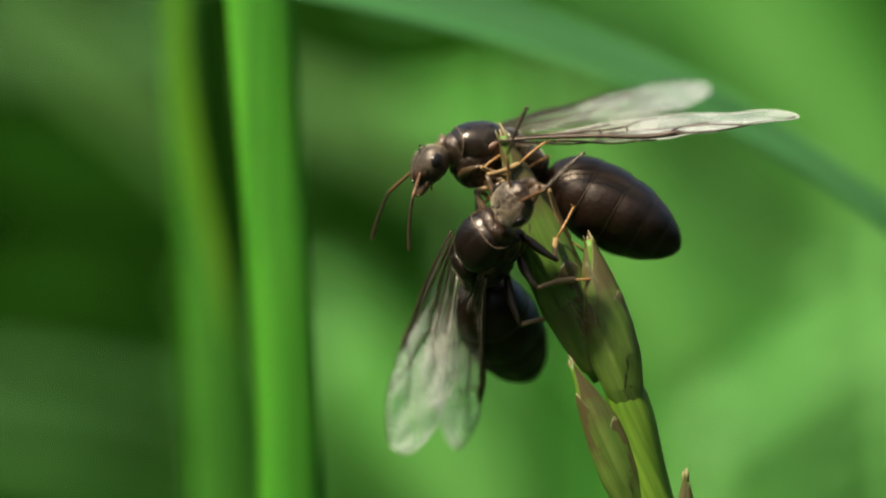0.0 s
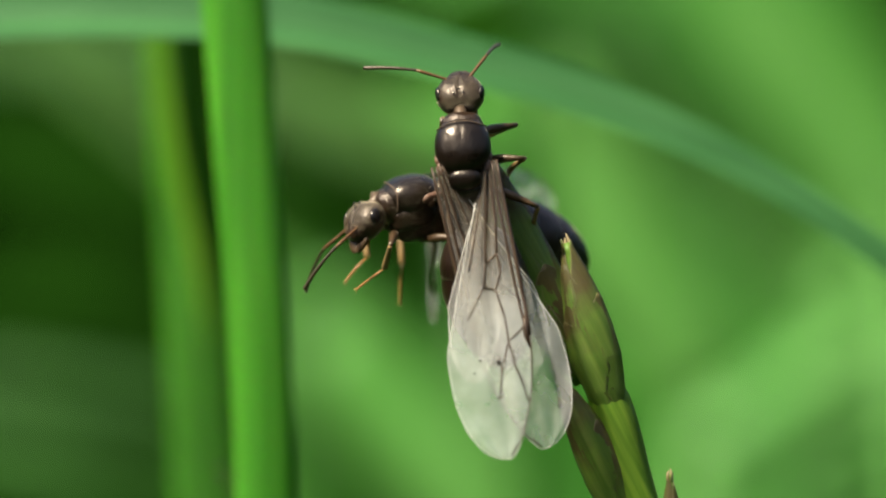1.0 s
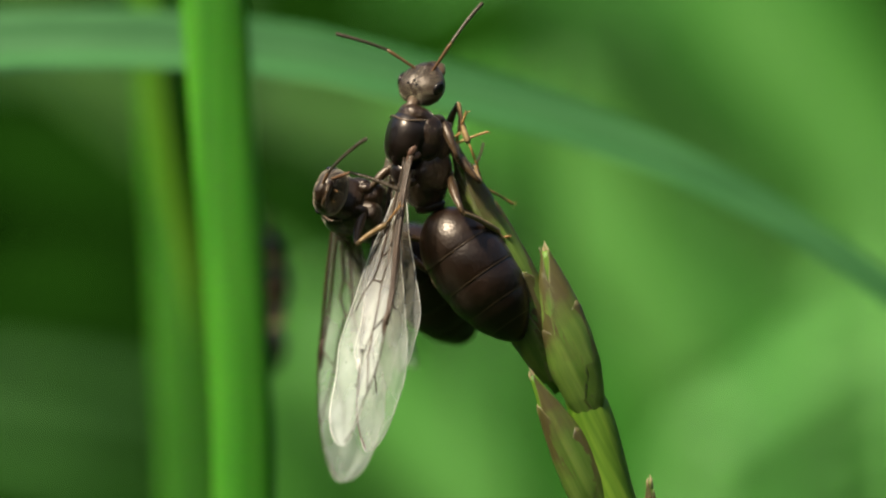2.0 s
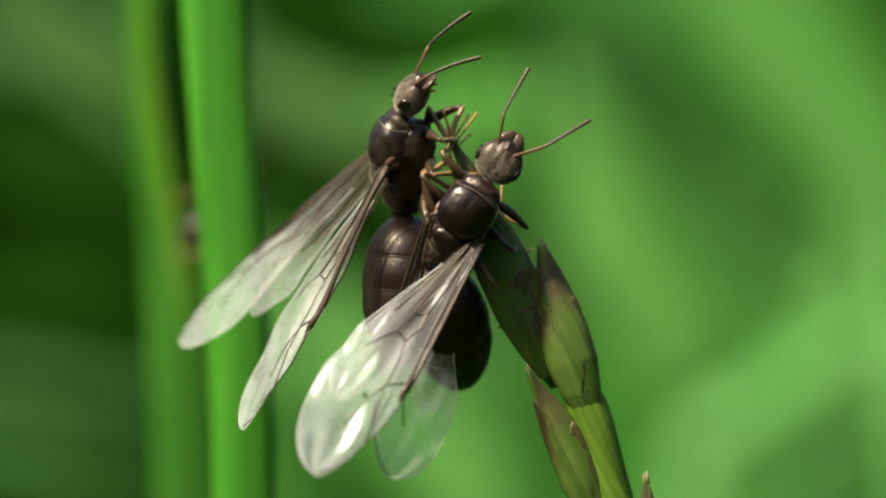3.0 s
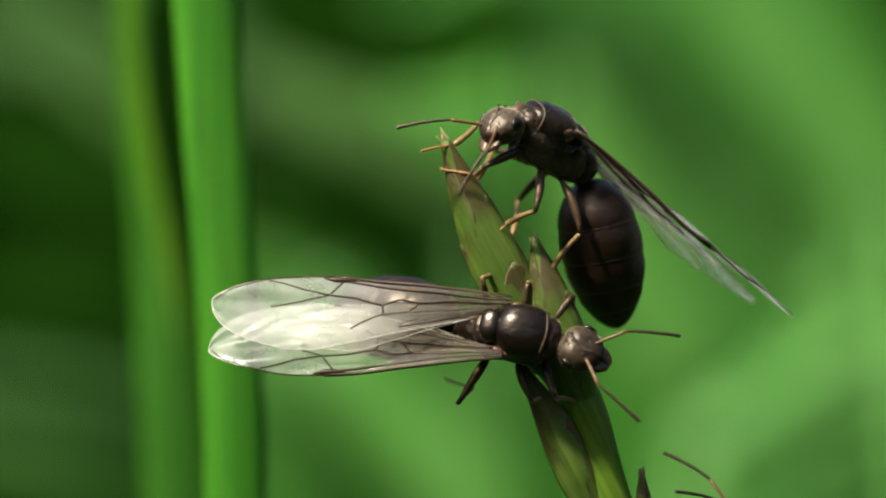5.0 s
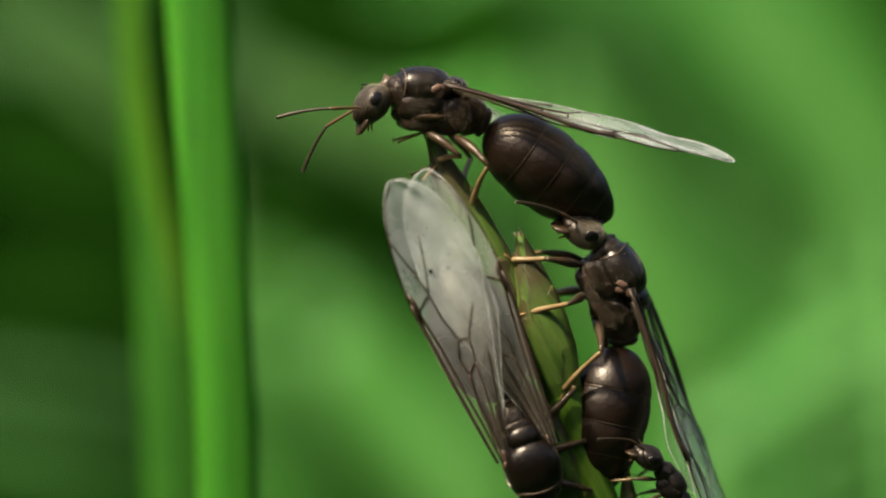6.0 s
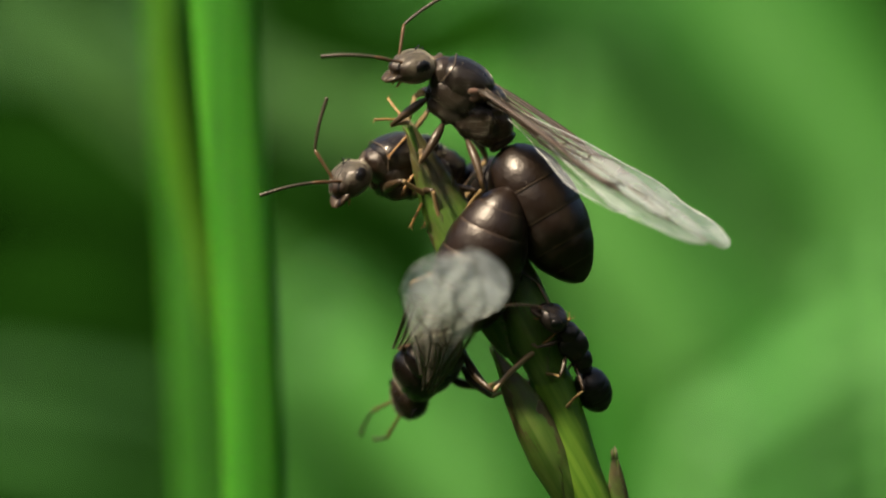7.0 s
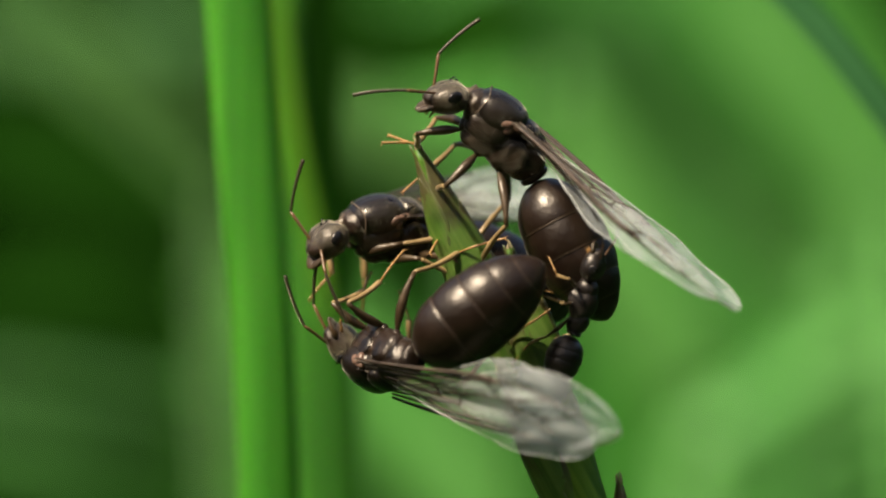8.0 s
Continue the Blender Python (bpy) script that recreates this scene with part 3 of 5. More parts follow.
def wing_point(s, v, size, hind, side):
    """The wing's place s along and v across, in metres; it lies back along -x with its front edge outward."""
    length, width = size
    e = max(0.0, 1 - (max(0.0, s - 0.60) / 0.40) ** 2.2) ** 0.55
    grow = min(1.0, s / 0.62)
    grow = grow ** 1.25 * (1.35 - 0.35 * grow)
    front = (0.11 + 0.10 * s) * width * e
    back = -(0.09 + (0.74 if not hind else 0.66) * grow) * width * e
    y = front + (back - front) * v - 0.30 * width * max(0.0, s - 0.5) ** 2 / 0.25
    z = 0.06 * math.sin(s * 9 + v * 4) * e + 0.12 * math.sin(v * 11.0) * (1 - s) * (0.4 + s) + 0.05 * math.sin(s * 23 + v * 13) * s * e
    z += 0.10 * e * max(0.0, s - 0.72) * math.sin(v * 7.5 + 1.0) * (2.0 if not hind else 1.2) + 0.035 * math.sin(v * 19 + s * 5) * (1 - 0.5 * s)
    return Vector((-s * length, side * y, z)) * MM


FORE_VEINS = [([(0.0, 0.02), (0.3, 0.0), (0.6, 0.0)], 0.062), ([(0.6, 0.0), (0.8, 0.0), (0.95, 0.02), (0.99, 0.2)], 0.03),
              ([(0.0, 0.3), (0.25, 0.14), (0.5, 0.07), (0.56, 0.05)], 0.045), ([(0.0, 0.5), (0.2, 0.34), (0.31, 0.36)], 0.045),
              ([(0.31, 0.36), (0.37, 0.30), (0.43, 0.40), (0.42, 0.60), (0.34, 0.58), (0.31, 0.36)], 0.032),
              ([(0.43, 0.40), (0.52, 0.30), (0.61, 0.26), (0.57, 0.06)], 0.032), ([(0.61, 0.26), (0.70, 0.36), (0.80, 0.42)], 0.026),
              ([(0.61, 0.26), (0.70, 0.20), (0.82, 0.03)], 0.03), ([(0.0, 0.7), (0.2, 0.62), (0.34, 0.58)], 0.035),
              ([(0.42, 0.60), (0.52, 0.80)], 0.024), ([(0.0, 0.85), (0.2, 0.85), (0.36, 0.88)], 0.028)]
HIND_VEINS = [([(0.0, 0.1), (0.4, 0.03), (0.7, 0.0)], 0.03), ([(0.0, 0.4), (0.35, 0.4), (0.6, 0.3)], 0.026), ([(0.35, 0.4), (0.5, 0.7)], 0.022)]


def wing(parent, name, side, hind=False):
    size = (7.0, 1.9) if hind else (10.1, 2.80)
    bm = bmesh.new()
    ns, nv = 56, 18
    grid = [[bm.verts.new(wing_point(0.9995 * (1 - (1 - i / ns) ** 1.5), k / nv, size, hind, side)) for k in range(nv + 1)] for i in range(ns + 1)]
    for i in range(ns):
        for k in range(nv):
            bm.faces.new((grid[i][k], grid[i + 1][k], grid[i + 1][k + 1], grid[i][k + 1]))
    ob = part(name, bm, M_WING, parent, "clear milky wing with dark veins")
    for line, r in (HIND_VEINS if hind else FORE_VEINS):
        bm = bmesh.new()
        uv = [Vector((*a, 0)).lerp(Vector((*b, 0)), q / 6) for a, b in zip(line, line[1:]) for q in range(6)] + [Vector((*line[-1], 0))]
        tube(bm, [wing_point(q.x, q.y, size, hind, side) for q in uv], [r * 1.28 * MM * (0.55 + 0.45 * min(1.0, q.x / 0.3)) * (1 - 0.30 * q.x) for q in uv], 6)
        part("vein", bm, M_VEIN, ob)
    bm = bmesh.new()
    run = [0.13 + 0.8695 * (1 - (1 - q / 44) ** 1.9) for q in range(45)]
    rim = [wing_point(q, 1.0, size, hind, side) for q in run] + [wing_point(q, 0.0, size, hind, side) for q in reversed(run) if q > 0.6]
    tube(bm, rim, [0.015 * MM] * len(rim), 5)
    part("wing_rim", bm, M_RIM, ob, "thin pale wing edge")
    if not hind:
        bm = bmesh.new()
        tube(bm, [wing_point(a, b, size, hind, side) for a, b in ((0.53, 0.03), (0.56, 0.035), (0.60, 0.04), (0.64, 0.02))],
             [q * MM for q in (0.03, 0.10, 0.10, 0.02)], 8)
        part("wing_spot", bm, M_VEIN, ob, "dark thickened wing spot")
    return ob


def down(parent, obs, count, length, seed, rise=0.55, width=0.0016, material=M_DOWN):
    """Short pale hairs lying back over the shell, joined into one mesh."""
    rng = random.Random(seed)
    bm = bmesh.new()
    for ob in obs:
        polys = [p for p in ob.data.polygons]
        area = [p.area for p in polys]
        for p in rng.choices(polys, weights=area, k=count):
            vs = [ob.data.vertices[i].co for i in p.vertices]
            u, v = rng.random(), rng.random()
            if len(vs) > 3:
                c = vs[0].lerp(vs[1], u).lerp(vs[3].lerp(vs[2], u), v)
            else:
                u, v = (1 - u, 1 - v) if u + v > 1 else (u, v)
                c = vs[0] + (vs[1] - vs[0]) * u + (vs[2] - vs[0]) * v
            lay = (p.normal * rise + Vector((-0.75 if rise < 0.8 else -0.22, rng.uniform(-0.2, 0.2), rng.uniform(-0.15, 0.15)))).normalized()
            side = lay.cross(p.normal).normalized() * width * MM
            ln = length * rng.uniform(0.5, 1.3) * MM
            a, b, d = bm.verts.new(c - side), bm.verts.new(c + side), bm.verts.new(c + lay * ln)
            bm.faces.new((a, b, d))
    return tagged(part("down", bm, material, parent, "fine pale gold down"), kind="stuff")


class Ant:
    """One ant in parts. Its space: x ahead, y to its left, z to its back, the origin in the middle of the thorax."""

    def __init__(self, label, queen=True, size=1.0, group="winged ants on the seed head", downy=True):
        self.queen, self.size = queen, size
        self.base = tagged(new("winged_ant" if queen else "worker_ant"), label, "ant", group)
        self.rows = []
        shell = M_SHELL if queen else M_WORKER
        dome = M_DOME if queen else M_WORKER
        if queen:
            body = [("mesoscutum", dome, (0.42, 0, 0.34), (1.02, 0.95, 0.72), (0, 12, 0), 2.35), ("scutellum", dome, (-0.68, 0, 0.58), (0.40, 0.58, 0.38), (0, -8, 0), 2.4),
                    ("metanotum", shell, (-1.02, 0, 0.34), (0.30, 0.56, 0.36), (0, -35, 0), 2.3),
                    ("pronotum", shell, (1.10, 0, -0.04), (0.44, 0.74, 0.66), (0, 32, 0), 2.5), ("propodeum", shell, (-1.26, 0, -0.18), (0.68, 0.64, 0.70), (0, -30, 0), 2.5)]
            sides = [("mesopleuron", (0.36, 0.40, -0.24), (0.84, 0.50, 0.52)), ("sternum_plate", (0.22, 0.34, -0.66), (0.80, 0.46, 0.44)), ("metapleuron", (-0.70, 0.36, -0.36), (0.74, 0.46, 0.64))]
            self.neck, self.pet, self.hinge = Vector((1.72, 0, 0.02)), Vector((-2.05, 0, -0.42)), Vector((-0.15, 0.80, 0.62))
            self.hips = [Vector((1.0, 0.42, -0.85)), Vector((0.05, 0.50, -1.08)), Vector((-0.85, 0.48, -0.98))]
            self.leg_len = [(1.55, 1.25, 1.25), (1.65, 1.45, 1.40), (2.10, 2.00, 1.80)]
            petiole = ((-1.88, 0, -0.34), (0.20, 0.46, 0.52))
            self.leg_r, hs, gl, gr = 0.130, 0.94, 5.3, 1.43
        else:
            body = [("mesonotum", shell, (0.25, 0, 0.10), (0.62, 0.46, 0.42), (0, 5, 0), 2.1), ("pronotum", shell, (0.72, 0, 0.02), (0.46, 0.44, 0.42), (0, 20, 0), 2.1),
                    ("propodeum", shell, (-0.58, 0, -0.08), (0.48, 0.38, 0.42), (0, -20, 0), 2.2)]
            sides = [("mesopleuron", (0.1, 0.20, -0.18), (0.60, 0.28, 0.36))]
            self.neck, self.pet, self.hinge = Vector((1.12, 0, 0.05)), Vector((-1.15, 0, -0.22)), Vector((0, 0.4, 0.4))
            self.hips = [Vector((0.70, 0.25, -0.36)), Vector((0.1, 0.28, -0.42)), Vector((-0.5, 0.26, -0.40))]
            self.leg_len = [(1.0, 0.85, 0.85), (1.05, 0.95, 0.9), (1.25, 1.2, 1.1)]
            petiole = ((-1.02, 0, -0.14), (0.12, 0.24, 0.30))
            self.leg_r, hs, gl, gr = 0.075, 0.78, 2.0, 0.72
        k = size
        furry = []

        def crease(q):
            """Two furrows along the back of the dome and a faint middle line."""
            line = math.exp(-((abs(q.y) - 0.48) / 0.045) ** 2) * (1 if q.x < 0.25 else 0) + 0.5 * math.exp(-(q.y / 0.04) ** 2) * (1 if q.x > 0.1 else 0)
            return q * (1 - 0.030 * line) if q.z > 0 else q
        for name, mat, c, r, turn, sq in body:
            bm = bmesh.new()
            blob(bm, [q * k for q in c], [q * k for q in r], turn, sq, 44, 28, crease if name == "mesoscutum" and queen else None, uneven=0.045 if mat is shell else 0.012)
            furry.append(part(name, bm, mat, self.base))
        for name, c, r in sides:
            for sg in (1, -1):
                bm = bmesh.new()
                blob(bm, (c[0] * k, c[1] * sg * k, c[2] * k), [q * k for q in r], (0, 15, 0), 2.7, 36, 24, uneven=0.09)
                furry.append(part(name, bm, shell, self.base))
        if queen:
            for sg in (1, -1):
                for c, r, turn in (((0.74, 0.60, -0.10), (0.34, 0.22, 0.46), 20), ((0.10, 0.80, -0.14), (0.36, 0.10, 0.36), -8), ((-0.72, 0.72, -0.20), (0.30, 0.10, 0.40), -15), ((-1.28, 0.52, -0.22), (0.34, 0.14, 0.38), -25)):
                    bm = bmesh.new()
                    blob(bm, (c[0], c[1] * sg, c[2]), r, (0, turn, 0), 2.5, 20, 14, uneven=0.06)
                    part("side_plate", bm, dome, self.base)
                bm = bmesh.new()
                blob(bm, (0.08, 0.84 * sg, 0.42), (0.24, 0.13, 0.14), (0, 35, 0), 2.6)
                blob(bm, (-0.24, 0.79 * sg, 0.54), (0.26, 0.12, 0.11), (0, 10, 0), 2.6)
                blob(bm, (-0.10, 0.80 * sg, 0.30), (0.14, 0.12, 0.20), (0, -25, 0), 2.6)
                part("wing_base", bm, M_TEGULA, self.base, "pinkish brown wing joint")
            bm = bmesh.new()
            slant = pose(0.42 * MM, 0, 0.34 * MM, 0, 12, 0)
            ring = []
            for q in range(25):
                a = -1.95 + 3.9 * q / 24
                y, z = (math.copysign(abs(v) ** 0.85, v) for v in (math.sin(a), math.cos(a)))
                ring.append(slant @ (Vector((0.66 + 0.05 * math.cos(3 * a), 0.80 * y, 0.61 * z)) * MM * 1.03))
            tube(bm, ring, [0.024 * MM] * 25, 6)
            part("thorax_seam", bm, M_BAND, self.base, "pale seam behind the collar")
        bm = bmesh.new()
        blob(bm, [q * k for q in petiole[0]], [q * k for q in petiole[1]], (0, -12, 0), 2.4)
        part("petiole", bm, shell, self.base)
        self.gaster = self.build_gaster(gl * k, gr * k, shell if not queen else M_GASTER)
        self.head = self.build_head(hs * k, shell)
        if not queen:
            down(self.base, furry, 120, 0.10, 5, 0.4, 0.0010)
            down(self.head, [self.head], 200, 0.10, 6, 0.4, 0.0010)
        if queen:
            down(self.base, [q for q in furry if downy or q.name.split(".")[0] not in ("mesoscutum", "scutellum")], 2600 if downy else 1300, 0.065, 15, 0.45, 0.0012, M_PILE)
            down(self.head, [self.head], 13000, 0.06, 16, 0.45, 0.0013, M_PILE)
            down(self.gaster, [self.gaster], 500, 0.11, 17, 0.35, 0.0011)
        self.wings = []
        if queen:
            for sg in (1, -1):
                self.wings.append((sg, wing(self.base, "forewing", sg), wing(self.base, "hindwing", sg, True)))
        self.legs = []
        for i, hip in enumerate(self.hips):
            for sg in (1, -1):
                self.legs.append(self.build_leg(i, sg, Vector((hip.x, hip.y * sg, hip.z)) * k, [q * k for q in self.leg_len[i]], self.leg_r * k, shell))

    def build_gaster(self, length, r, mat):
        """Overlapping rings from the waist to the tip; each behind the first is a piece under it."""
        def radius(s):
            u = min(1.0, max(0.0, s)) ** 0.88
            return r * max(0.0, 1 - abs(2 * u - 1) ** 2.3) ** 0.60 * (1.02 - 0.10 * max(0.0, s - 0.35) ** 2 / 0.42)
        cuts = [0.0, 0.30, 0.52, 0.72, 0.87, 1.0]
        first = None
        for i, (a, b) in enumerate(zip(cuts, cuts[1:])):
            lo = a if i == 0 else a - 0.05
            rings = []
            for q in range(13):
                s = lo + (b - lo) * q / 12
                rad = radius(s) * (0.93 + 0.100 * math.sin(math.pi * (0.08 + 0.64 * q / 12)))
                rings.append((-s * length * MM, max(rad * MM, 0.0)))
            if i < len(cuts) - 2:
                s = b
                rings += [(-s * length * MM - 0.02 * MM, radius(s) * 0.975 * MM), (-s * length * MM, radius(s) * 0.90 * MM)]
            bm = bmesh.new()
            lathe(bm, rings, 32, 0.94)
            bmesh.ops.recalc_face_normals(bm, faces=bm.faces)
            ob = part("gaster" if first is None else "gaster_ring", bm, mat, first or self.base)
            first = first or ob
            if i < len(cuts) - 2 and self.queen:
                bm = bmesh.new()
                lip = 0.93 + 0.100 * math.sin(math.pi * 0.72)
                hem = [(b - 0.012, lip * 1.000), (b - 0.008, lip * 1.006), (b - 0.002, lip * 1.006), (b + 0.001, lip * 0.99)]
                lathe(bm, [(-s * length * MM, radius(s) * w * MM) for s, w in hem], 32, 0.94)
                bmesh.ops.recalc_face_normals(bm, faces=bm.faces)
                part("ring_edge", bm, M_HEM, first, "thin pale brown ring edge")
        return first

    def build_head(self, k, shell):
        """A broad head with a hollowed back, a shallow furrow up the brow, and closed jaws."""
        def shape(q):
            u = q.x / (0.84 * k)
            f = (1 - 0.22 * max(0.0, u) ** 1.3) * (1 - 0.10 * max(0.0, -u) ** 3)
            hollow = 0.11 * k * math.exp(-(q.y / (0.42 * k)) ** 2) * max(0.0, -u) ** 2
            furrow = 0.035 * k * math.exp(-(q.y / (0.07 * k)) ** 2) * max(0.0, 1 - u * u) if q.z > 0 else 0.0
            scrobe = 0.06 * k * (math.exp(-((abs(q.y) - 0.33 * k) / (0.13 * k)) ** 2) * math.exp(-((u - 0.50) / 0.28) ** 2)) if q.z > 0 else 0.0
            return Vector((q.x + hollow, q.y * f, q.z * (1 - 0.16 * max(0.0, u)) - furrow - scrobe))
        bm = bmesh.new()
        blob(bm, (0.72 * k, 0, 0), (0.84 * k, 0.86 * k, 0.58 * k), (0, 0, 0), 2.25, 48, 32, shape, 0.02)
        head = part("head", bm, shell, self.base)
        bm = bmesh.new()
        tube(bm, [Vector((-0.42 * k, 0, -0.04)) * MM, Vector((-0.2 * k, 0, -0.02)) * MM, Vector((0.15 * k, 0, 0)) * MM], [0.30 * k * MM, 0.20 * k * MM, 0.30 * k * MM], 14)
        part("neck", bm, M_BAND, head, "pale brown neck")
        for sg in (1, -1):
            bm = bmesh.new()
            blob(bm, (0.62 * k, 0.76 * sg * k, 0.14 * k), (0.30 * k, 0.13 * k, 0.26 * k), (0, 0, 8 * sg))
            part("eye", bm, M_EYE, head, "black oval compound eye")
            bm = bmesh.new()

            def wedge(q, sg=sg):
                u = (q.x / k + 0.36) / 0.72
                return Vector((q.x, q.y * (1.15 - 0.45 * u) - sg * 0.10 * k * u * u, q.z * (1.1 - 0.5 * u)))
            blob(bm, (1.58 * k, 0.25 * sg * k, -0.17 * k), (0.36 * k, 0.25 * k, 0.13 * k), (0, 12, -14 * sg), 2.6, 20, 14, wedge)
            for q in range(4):
                tube(bm, [Vector((1.60 + 0.085 * q, (0.10 - 0.02 * q) * sg, -0.22)) * k * MM, Vector((1.66 + 0.085 * q, (0.02 - 0.015 * q) * sg, -0.24)) * k * MM],
                     [0.045 * k * MM, 0.01 * k * MM], 6)
            part("mandible", bm, M_LEG, head, "reddish brown jaw")
            bm = bmesh.new()
            blob(bm, (1.30 * k, 0.20 * sg * k, -0.34 * k), (0.30 * k, 0.05 * k, 0.05 * k), (0, 40, 0))
            part("palp", bm, M_FOOT, head)
            bm = bmesh.new()
            tube(bm, [Vector((1.10 + 0.10 * math.cos(a), sg * 0.27 + 0.10 * math.sin(a), 0.37 - 0.10 * math.cos(a))) * k * MM for a in (q * 0.57 for q in range(12))],
                 [0.026 * k * MM] * 12, 6)
            part("antenna_socket", bm, M_LEG, head)
        bm = bmesh.new()
        blob(bm, (1.26 * k, 0, 0.13 * k), (0.32 * k, 0.46 * k, 0.24 * k), (0, 28, 0), 2.5, 28, 18, lambda q: Vector((q.x, q.y, q.z + 0.05 * k * math.exp(-(q.y / (0.09 * k)) ** 2) * (1 if q.z > 0 else 0))))
        part("clypeus", bm, shell, head)
        bm = bmesh.new()
        blob(bm, (1.02 * k, 0, 0.36 * k), (0.14 * k, 0.15 * k, 0.12 * k), (0, 20, 0), 2.2, 16, 10)
        part("frontal_plate", bm, M_DOME if self.queen else shell, head)
        if self.queen:
            for x, y in ((0.46, 0.0), (0.30, 0.16), (0.30, -0.16)):
                bm = bmesh.new()
                blob(bm, (x, y, 0.60), (0.055, 0.055, 0.04), seg=10, rings=6)
                part("ocellus", bm, M_EYE, head, "tiny black simple eye")
        self.feelers = []
        for sg in (1, -1):
            root = Vector((1.10, 0.27 * sg, 0.30)) * k * MM
            bm = bmesh.new()
            tube(bm, [Vector((x * k, 0, 0)) * MM for x in (0, 0.12, 0.6, 1.15, 1.35)], [q * k * MM for q in (0.045, 0.052, 0.056, 0.066, 0.045)], 8)
            scape = part("antenna_scape", bm, M_SCAPE, head, "reddish brown elbowed antenna")
            bm = bmesh.new()
            pts, rad = [], []
            for i in range(11):
                for u, w in ((0.0, 0.86), (0.25, 1.0), (0.75, 1.0), (0.97, 0.88)):
                    x = (i + u) * 0.175
                    pts.append(Vector((x * k, 0, -0.075 * x * x * k)) * MM)
                    rad.append(w * k * (0.056 + 0.0018 * i) * MM)
            tube(bm, pts, rad, 8)
            fun = part("antenna_whip", bm, M_FEELER, head, "dark downy antenna whip")
            self.feelers.append((sg, root, 1.33 * k * MM, scape, fun))
        return head

    def build_leg(self, i, sg, hip, lens, r, shell):
        bm = bmesh.new()
        blob(bm, (hip.x + 0.0, hip.y * 0.95, hip.z + 0.22 * self.size), (r * 1.7, r * 1.5, r * 2.4), (0, 0, 0))
        part("coxa", bm, shell, self.base)
        f, t, a = lens
        bm = bmesh.new()
        tube(bm, [Vector((f * u, 0, 0.07 * f * math.sin(math.pi * u))) * MM for u in (0, 0.08, 0.2, 0.35, 0.5, 0.7, 0.85, 1.0)], [r * q * MM for q in (0.5, 0.66, 1.05, 1.25, 1.22, 0.95, 0.72, 0.6)], 10)
        femur = part("leg", bm, M_LEG, self.base, "dark brown leg with amber foot")
        bm = bmesh.new()
        tube(bm, [Vector((t * u, 0, -0.05 * t * math.sin(math.pi * u))) * MM for u in (0, 0.06, 0.25, 0.5, 0.75, 0.96, 1.0)], [r * q * MM for q in (0.5, 0.66, 0.62, 0.72, 0.82, 0.80, 0.5)], 8)
        tube(bm, [Vector((t * 0.96, 0, -r * 0.4)) * MM, Vector((t * 1.08, 0, -r * 1.2)) * MM], [r * 0.16 * MM, r * 0.05 * MM], 5)
        tibia = part("shin", bm, M_SHIN, femur)
        bm = bmesh.new()
        pts, rad = [], []
        for s0, s1 in ((0, 0.42), (0.42, 0.58), (0.58, 0.7), (0.7, 0.8), (0.8, 0.97)):
            for u, w in ((0.02, 0.26), (0.5, 0.30), (0.96, 0.38)):
                x = s0 + (s1 - s0) * u
                pts.append(Vector((a * x, 0, -0.12 * a * x * x)) * MM)
                rad.append(w * r * MM)
        tube(bm, pts, rad, 7)
        for c in (1, -1):
            tube(bm, [Vector((a * 0.96, 0, -0.11 * a)) * MM, Vector((a * 1.0, 0.06 * c * a, -0.13 * a)) * MM, Vector((a * 1.02, 0.07 * c * a, -0.19 * a)) * MM],
                 [0.14 * r * MM, 0.10 * r * MM, 0.03 * r * MM], 5)
        foot = part("foot", bm, M_FOOT, femur, "thin amber jointed foot")
        return (i, sg, hip * MM, [q * MM for q in lens], femur, tibia, foot)

    # A step: a time, the thorax's place (mm across, up, and towards the viewer) and ways given as (across, up, towards the viewer).
    def step(self, t, x, z, c, ahead, back, head=None, tail=None, left=None, right=None, flat=None, feel=None, crown=None):
        def way(v):
            return Vector((v[0], -v[2], v[1])).normalized()
        k = 1 - c * MM / DIST
        place = Vector((x * k, -c, z * k)) * MM
        a, b = way(ahead), way(back)
        turn = frame3(a, b)
        b = turn @ Vector((0, 0, 1))
        a = turn @ Vector((1, 0, 0))
        lat = b.cross(a)
        h = way(head) if head else (a - b * 0.6).normalized()
        g = way(tail) if tail else (-a - b * 0.2).normalized()
        wl = way(left) if left else (-a + b * 0.1 + lat * 0.1).normalized()
        wr = way(right) if right else (-a + b * 0.1 - lat * 0.1).normalized()
        fl = way(flat) if flat else b
        self.rows.append((t, place, {"base": turn, "head": frame3(h, way(crown) if crown else b + a * 0.7), "tail": frame3(-g, b - a * 0.4),
                                     "left": frame3(-wl, fl), "right": frame3(-wr, fl),
                                     "feel_l": frame3(way(feel[0]) if feel else h * 0.7 + lat * 0.55 + a * 0.25, b),
                                     "feel_r": frame3(way(feel[1]) if feel else h * 0.7 - lat * 0.55 + a * 0.25, b)}))

    def between(self, t):
        """The step at any time, turning evenly from row to row."""
        rows = self.rows
        if t <= rows[0][0]:
            return rows[0][1], rows[0][2]
        for (t0, p0, q0), (t1, p1, q1) in zip(rows, rows[1:]):
            if t <= t1:
                u = (t - t0) / (t1 - t0)
                if t1 - t0 > 0.35:
                    u = u * u * (3 - 2 * u)
                return p0.lerp(p1, u), {n: q0[n].slerp(q1[n], u) for n in q0}
        return rows[-1][1], rows[-1][2]

    def play(self, support, seed=0):
        """Keys the ant and all its moving parts."""
        times = [round(i * 0.1, 1) for i in range(81)]
        track = {}
        for t in times:
            p, q = self.between(t)
            inv = q["base"].inverted()
